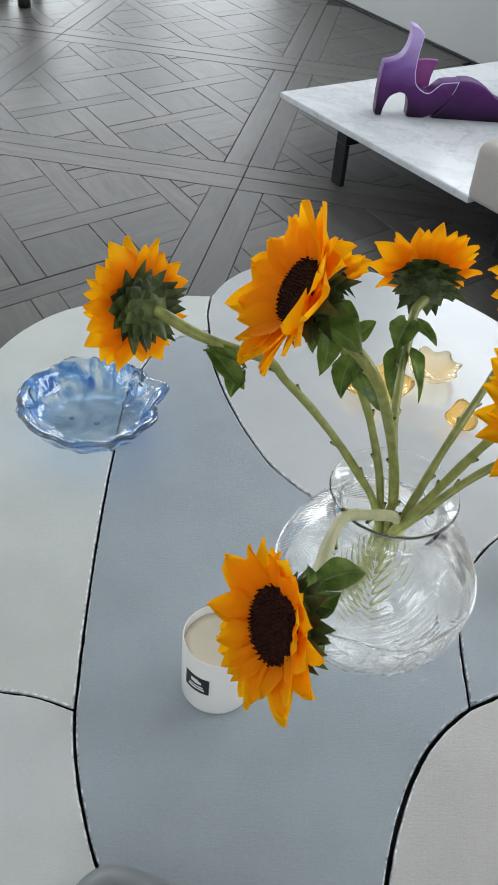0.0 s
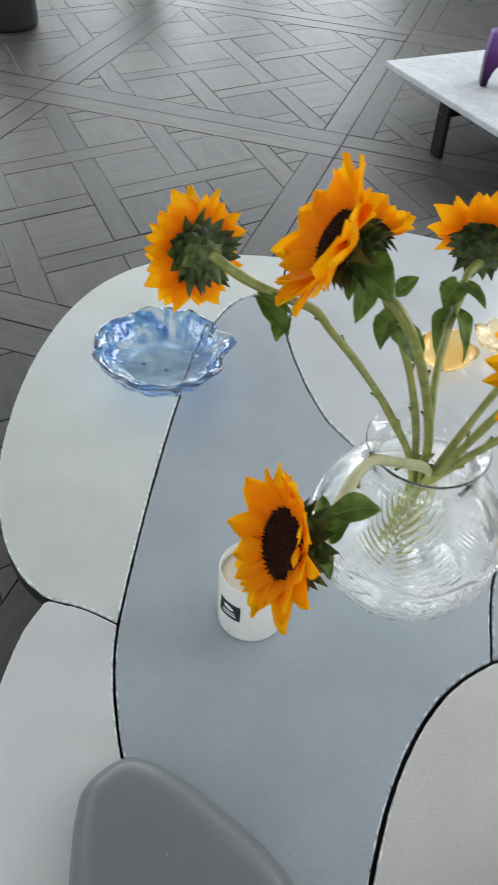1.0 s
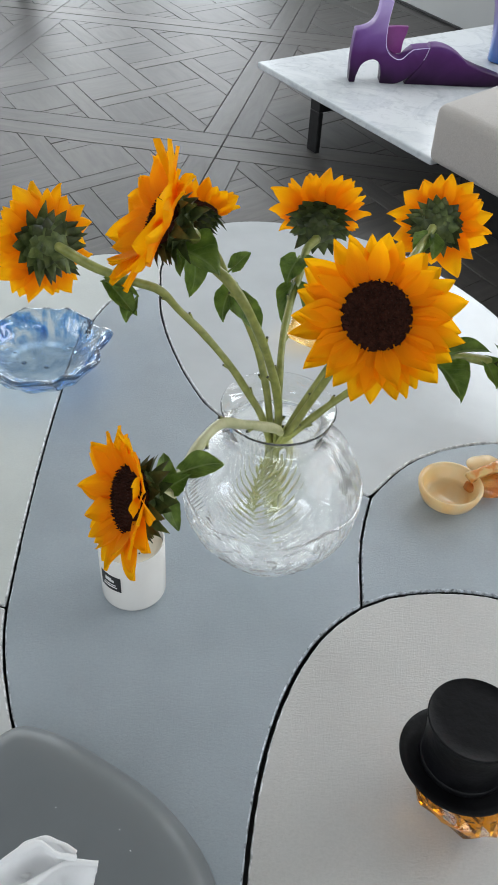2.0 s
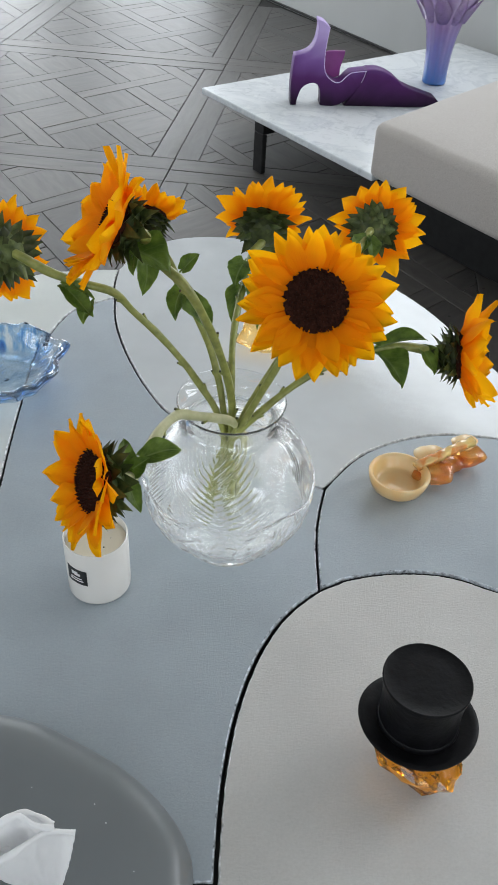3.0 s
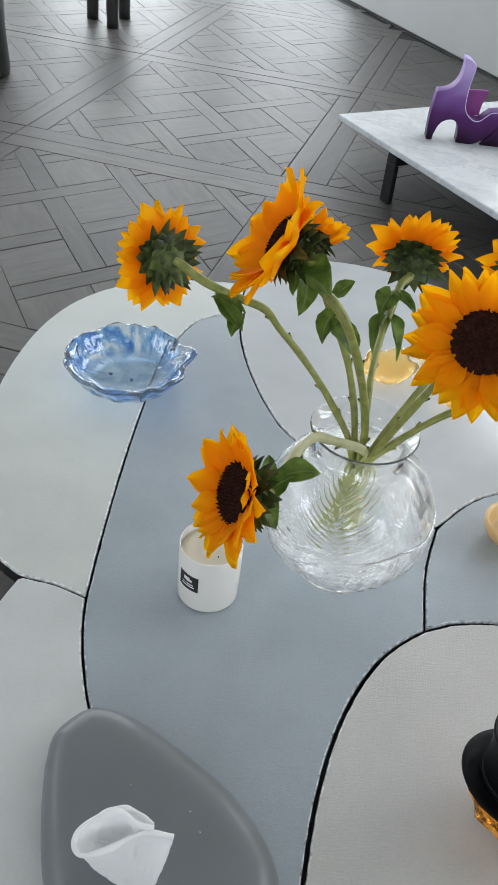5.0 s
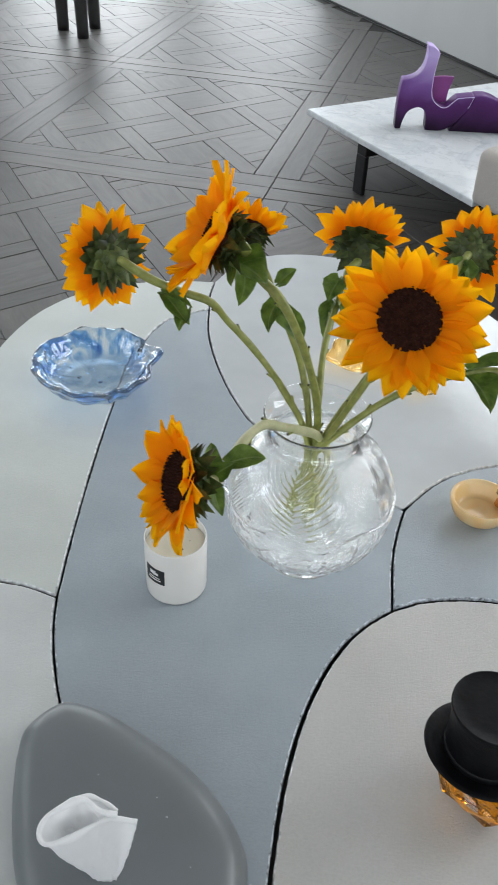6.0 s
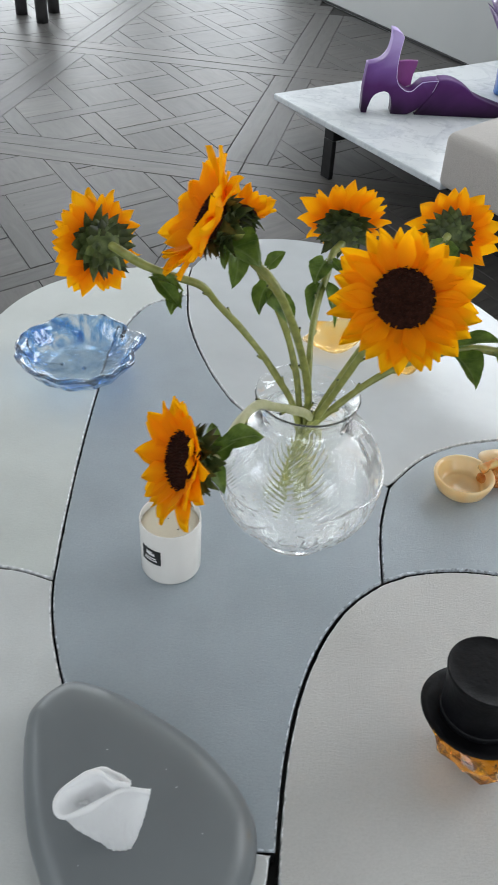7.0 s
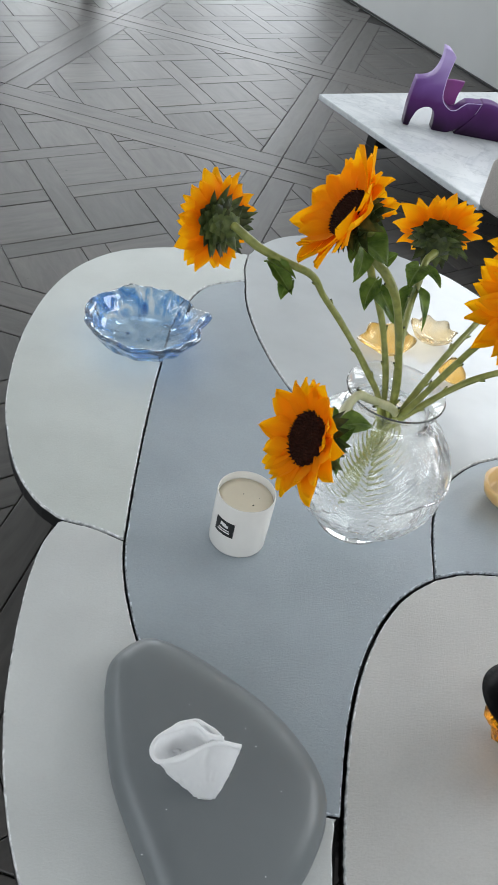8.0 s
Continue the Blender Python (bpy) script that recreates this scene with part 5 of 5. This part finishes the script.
bm = bmesh.new()
profile_solid(bm, [[(0.000, 0.000), (0.019, 0.000)],
                   [(0.019, 0.000), (0.023, 0.024), (0.036, 0.056), (0.060, 0.071), (0.080, 0.071), (0.096, 0.056), (0.102, 0.030), (0.103, 0.000)],
                   [(0.103, 0.000), (0.128, -0.001), (0.158, 0.001), (0.188, 0.016), (0.216, 0.044), (0.240, 0.080), (0.252, 0.116)],
                   [(0.252, 0.116), (0.222, 0.113), (0.197, 0.109)],
                   [(0.197, 0.109), (0.182, 0.096), (0.166, 0.080), (0.148, 0.078), (0.128, 0.089), (0.115, 0.103), (0.108, 0.124), (0.106, 0.152), (0.107, 0.190), (0.114, 0.246)],
                   [(0.114, 0.246), (0.092, 0.263), (0.072, 0.268)],
                   [(0.072, 0.268), (0.076, 0.240), (0.071, 0.203), (0.056, 0.177), (0.032, 0.163), (0.005, 0.157)],
                   [(0.005, 0.157), (0.001, 0.120), (-0.002, 0.066), (0.000, 0.000)]], 0.0, 0.058, True)
# panel behind the hollow, its magenta glow painted as colour
profile_solid(bm, [[(0.112, 0.096), (0.130, 0.082), (0.150, 0.076), (0.170, 0.080)], [(0.170, 0.080), (0.172, 0.112), (0.180, 0.142), (0.183, 0.160)], [(0.183, 0.160), (0.148, 0.160), (0.111, 0.156)],
                   [(0.111, 0.156), (0.108, 0.126), (0.112, 0.096)]], 0.038, 0.016, False, 1)
profile_solid(bm, [[(0.186, 0.000), (0.300, 0.000), (0.420, 0.000), (0.512, 0.004)], [(0.512, 0.004), (0.518, 0.018), (0.505, 0.030)],
                   [(0.505, 0.030), (0.460, 0.044), (0.420, 0.056), (0.384, 0.070)], [(0.384, 0.070), (0.352, 0.094), (0.316, 0.112), (0.284, 0.119), (0.2545, 0.117)],
                   [(0.2545, 0.117), (0.242, 0.080), (0.2185, 0.0435), (0.186, 0.000)]], 0.004, 0.064, False)
bmesh.ops.recalc_face_normals(bm, faces=bm.faces[:])
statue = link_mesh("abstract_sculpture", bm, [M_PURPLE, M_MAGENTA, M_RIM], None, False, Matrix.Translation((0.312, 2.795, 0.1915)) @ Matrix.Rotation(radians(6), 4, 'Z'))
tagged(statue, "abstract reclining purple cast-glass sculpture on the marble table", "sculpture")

# ---------------------------------------------------------------- blue and purple vase
tall = thing("art_glass_vase", "tall cast-glass vase, blue foot fading to ruffled purple rim", "vase", Matrix.Translation((0.858, 3.115, 0.1905)))
bm = bmesh.new()
vp = [(0, 0.001), (0.040, 0.001), (0.044, 0.006), (0.044, 0.05), (0.047, 0.11), (0.055, 0.17), (0.068, 0.225), (0.086, 0.270), (0.108, 0.305), (0.118, 0.318),
      (0.110, 0.318), (0.080, 0.275), (0.060, 0.225), (0.046, 0.16), (0.038, 0.08), (0.034, 0.02), (0, 0.015)]
vamt = [0, 0, 0, .1, .2, .35, .6, .9, 1, 1, 1, .8, .5, .2, 0, 0, 0]
lathe(bm, vp, 120, wobble=lambda a, k: (1 + vamt[k] * (0.07 * math.sin(7 * a) + 0.04 * math.sin(17 * a + 1)), vamt[k] * 0.014 * math.sin(7 * a + 1)))
bmesh.ops.recalc_face_normals(bm, faces=bm.faces[:])
part("body", bm, M_VASEGLASS, tall, smooth=True)
for k in range(9):
    a = k * 0.698 + 0.2
    bm = bmesh.new()
    base = Vector((math.cos(a) * 0.066, math.sin(a) * 0.066, 0.215))
    rad = Vector((math.cos(a), math.sin(a), 0))
    bract_into(bm, base, (rad * 0.45 + Vector((0, 0, 0.9))).normalized(), (rad - Vector((0, 0, 0.3))).normalized(), 0.095 + 0.035 * ((k * 7) % 9) / 9, 0.034, 0.04 + 0.22 * ((k * 4) % 9) / 9)
    bmesh.ops.solidify(bm, geom=bm.faces[:], thickness=0.004)
    part("relief_leaf", bm, M_VASELEAF, tall, smooth=True)

# ---------------------------------------------------------------- dark stools on the parquet
stool = thing("stool", "black three-legged wooden stool on the parquet", "stool", Matrix.Translation((-1.37, 4.52, 0)))
for x, y in ((-0.10, 0.02), (0.055, -0.12), (0.05, 0.11)):
    bm = bmesh.new()
    tube(bm, [(x, y, 0.001), (x * 0.97, y * 0.97, 0.2), (x * 0.9, y * 0.9, 0.43)], lambda t: 0.033 - 0.002 * math.cos(t * 6), 16, step=0.04)
    part("leg", bm, M_STOOL, stool, smooth=True)
bm = bmesh.new()
lathe(bm, [(0, 0.431), (0.17, 0.431), (0.185, 0.44), (0.185, 0.462), (0.175, 0.47), (0, 0.466)], 40)
bmesh.ops.recalc_face_normals(bm, faces=bm.faces[:])
part("seat", bm, M_STOOL, stool, smooth=True)
drum = thing("drum_stool", "black rounded drum stool on the parquet", "stool", Matrix.Translation((-1.57, 3.36, 0)))
bm = bmesh.new()
lathe(bm, [(0, 0.001), (0.10, 0.001), (0.118, 0.008), (0.122, 0.03), (0.115, 0.2), (0.122, 0.40), (0.11, 0.42), (0, 0.42)], 48)
bmesh.ops.recalc_face_normals(bm, faces=bm.faces[:])
part("body", bm, M_STOOL, drum, smooth=True)

# ---------------------------------------------------------------- parquet floor
PA, PU, PV = Vector((-0.088, 2.618, 0)), Vector((-1.080, 0.118, 0)), Vector((0.134, 1.270, 0))
bm = bmesh.new()
box(bm, (N_LEFT - 0.2, S_FAR - 0.2, -0.15), (N_WALL + 0.2, S_BACK + 0.2, -0.006), room)
bmesh.ops.recalc_face_normals(bm, faces=bm.faces[:])
floor = tagged(link_mesh("floor", bm, M_JOINT), "dark grey-brown oak parquet in diagonal woven panels", "floor", kind="structure")


def clip(poly, axis, limit, keep_low):
    out = []
    for i, p in enumerate(poly):
        q = poly[(i + 1) % len(poly)]
        a, b = p[axis] - limit, q[axis] - limit
        if keep_low:
            a, b = -a, -b
        if a >= 0:
            out.append(p)
        if (a >= 0) != (b >= 0):
            t = a / (a - b)
            out.append((p[0] + (q[0] - p[0]) * t, p[1] + (q[1] - p[1]) * t))
    return out


def panel_pieces():
    """One woven parquet panel on the unit square: (polygon, grain direction)."""
    b = 0.078
    out = [([(0, 0), (1, 0), (1, b), (0, b)], (1, 0)), ([(0, 1 - b), (1, 1 - b), (1, 1), (0, 1)], (1, 0)),
           ([(0, b), (b, b), (b, 1 - b), (0, 1 - b)], (0, 1)), ([(1 - b, b), (1, b), (1, 1 - b), (1 - b, 1 - b)], (0, 1))]
    side_len = 1 - 2 * b
    P = side_len * math.sqrt(2) / 5
    w = P * 0.26
    h = math.sqrt(0.5)

    def back(p, q):
        p, q = p - w / 2, q - w / 2
        return 0.5 + (p - q) * h, 0.5 + (p + q) * h

    shapes = []
    for i in range(-5, 6):
        for j in range(-5, 6):
            if (i + j) % 2:
                shapes.append(((j * P + w, (j + 2) * P, i * P, i * P + w), (h, h)))
                shapes.append(((j * P, j * P + w, i * P, (i + 2) * P - 2 * P + w), None))
            else:
                shapes.append(((j * P, j * P + w, i * P + w, (i + 2) * P), (-h, h)))
            shapes.append(((j * P + w, (j + 1) * P, i * P + w, (i + 1) * P), (h, h) if (i + j) % 2 else (-h, h)))
    for (p0, p1, q0, q1), g in shapes:
        if g is None:
            continue
        poly = [back(p0, q0), back(p1, q0), back(p1, q1), back(p0, q1)]
        for axis in (0, 1):
            poly = clip(poly, axis, b, False) if poly else poly
            poly = clip(poly, axis, 1 - b, True) if poly else poly
        if len(poly) > 2:
            ar = abs(sum(a[0] * c[1] - c[0] * a[1] for a, c in zip(poly, poly[1:] + poly[:1]))) / 2
            if ar > 0.00012:
                out.append((poly, g))
    return out


def board_into(verts, faces, uvs, poly, grain, rnd, gap=0.0012):
    """Appends one board: worn arris, slightly uneven height, own stretch of grain."""
    loop = [Vector((p[0], p[1], 0)) for p in poly]
    if sum(a.x * b.y - b.x * a.y for a, b in zip(loop, loop[1:] + loop[:1])) < 0:
        loop = loop[::-1]
    z = rnd.uniform(-0.0006, 0.0005)
    gap *= rnd.uniform(0.35, 1.7)
    start = len(verts)
    n = len(loop)
    ou, ov = rnd.uniform(0, 50), rnd.uniform(0, 50)
    gx = Vector(grain).normalized()
    gy = Vector((-gx.y, gx.x, 0))
    for d, dz in ((gap, -0.009), (gap, z - 0.0012), (gap + 0.0016, z)):
        for p in inset(loop, lambda i, d=d: d):
            verts.append((p.x, p.y, dz))
            uvs.append((p.dot(gx) + ou, p.dot(gy) + ov))
    for k in range(2):
        for i in range(n):
            faces.append((start + k * n + i, start + k * n + (i + 1) % n, start + (k + 1) * n + (i + 1) % n, start + (k + 1) * n + i))
    faces.append(tuple(start + 2 * n + i for i in range(n)))


def board_mesh(name, verts, faces, uvs):
    me = bpy.data.meshes.new(name)
    me.from_pydata(verts, [], faces)
    layer = me.uv_layers.new(name="UVMap")
    idx = np.empty(len(me.loops), dtype=np.int32)
    me.loops.foreach_get("vertex_index", idx)
    layer.data.foreach_set("uv", np.array(uvs, dtype=np.float32)[idx].ravel())
    me.materials.append(M_WOOD)
    return me


rnd = random.Random(77)
pieces = panel_pieces()
near, far = [], []
for i in range(-6, 6):
    for j in range(-6, 7):
        corner = PA + PU * i + PV * j
        for poly, g in pieces:
            world_poly = [corner + PU * a + PV * b for a, b in poly]
            mid = sum(world_poly, Vector()) / len(world_poly)
            n_, s_ = mid.dot(NORM), mid.dot(DIR)
            if not (N_LEFT < n_ < N_WALL - 0.03 and S_FAR < s_ < S_BACK):
                continue
            one = ([(p.x, p.y) for p in world_poly], PU * g[0] + PV * g[1], mid, 0.0016 if 0 in g else 0.0009)
            (near if -1.25 < mid.x < 0.35 and 1.45 < mid.y < 3.9 else far).append(one)
near.sort(key=lambda q: q[2].y)
far += near[300:]
for poly, g, mid, gap in near[:300]:
    vs, fs, us = [], [], []
    board_into(vs, fs, us, [(x - mid.x, y - mid.y) for x, y in poly], g, rnd, gap)
    ob = new("parquet_board", board_mesh("parquet_board", vs, fs, us))
    ob.parent = floor
    ob.location = (mid.x, mid.y, 0)
vs, fs, us = [], [], []
for poly, g, mid, gap in far:
    board_into(vs, fs, us, poly, g, rnd, gap)
ob = new("parquet_boards", board_mesh("parquet_boards", vs, fs, us))
ob.parent = floor
tagged(ob, kind="stuff")
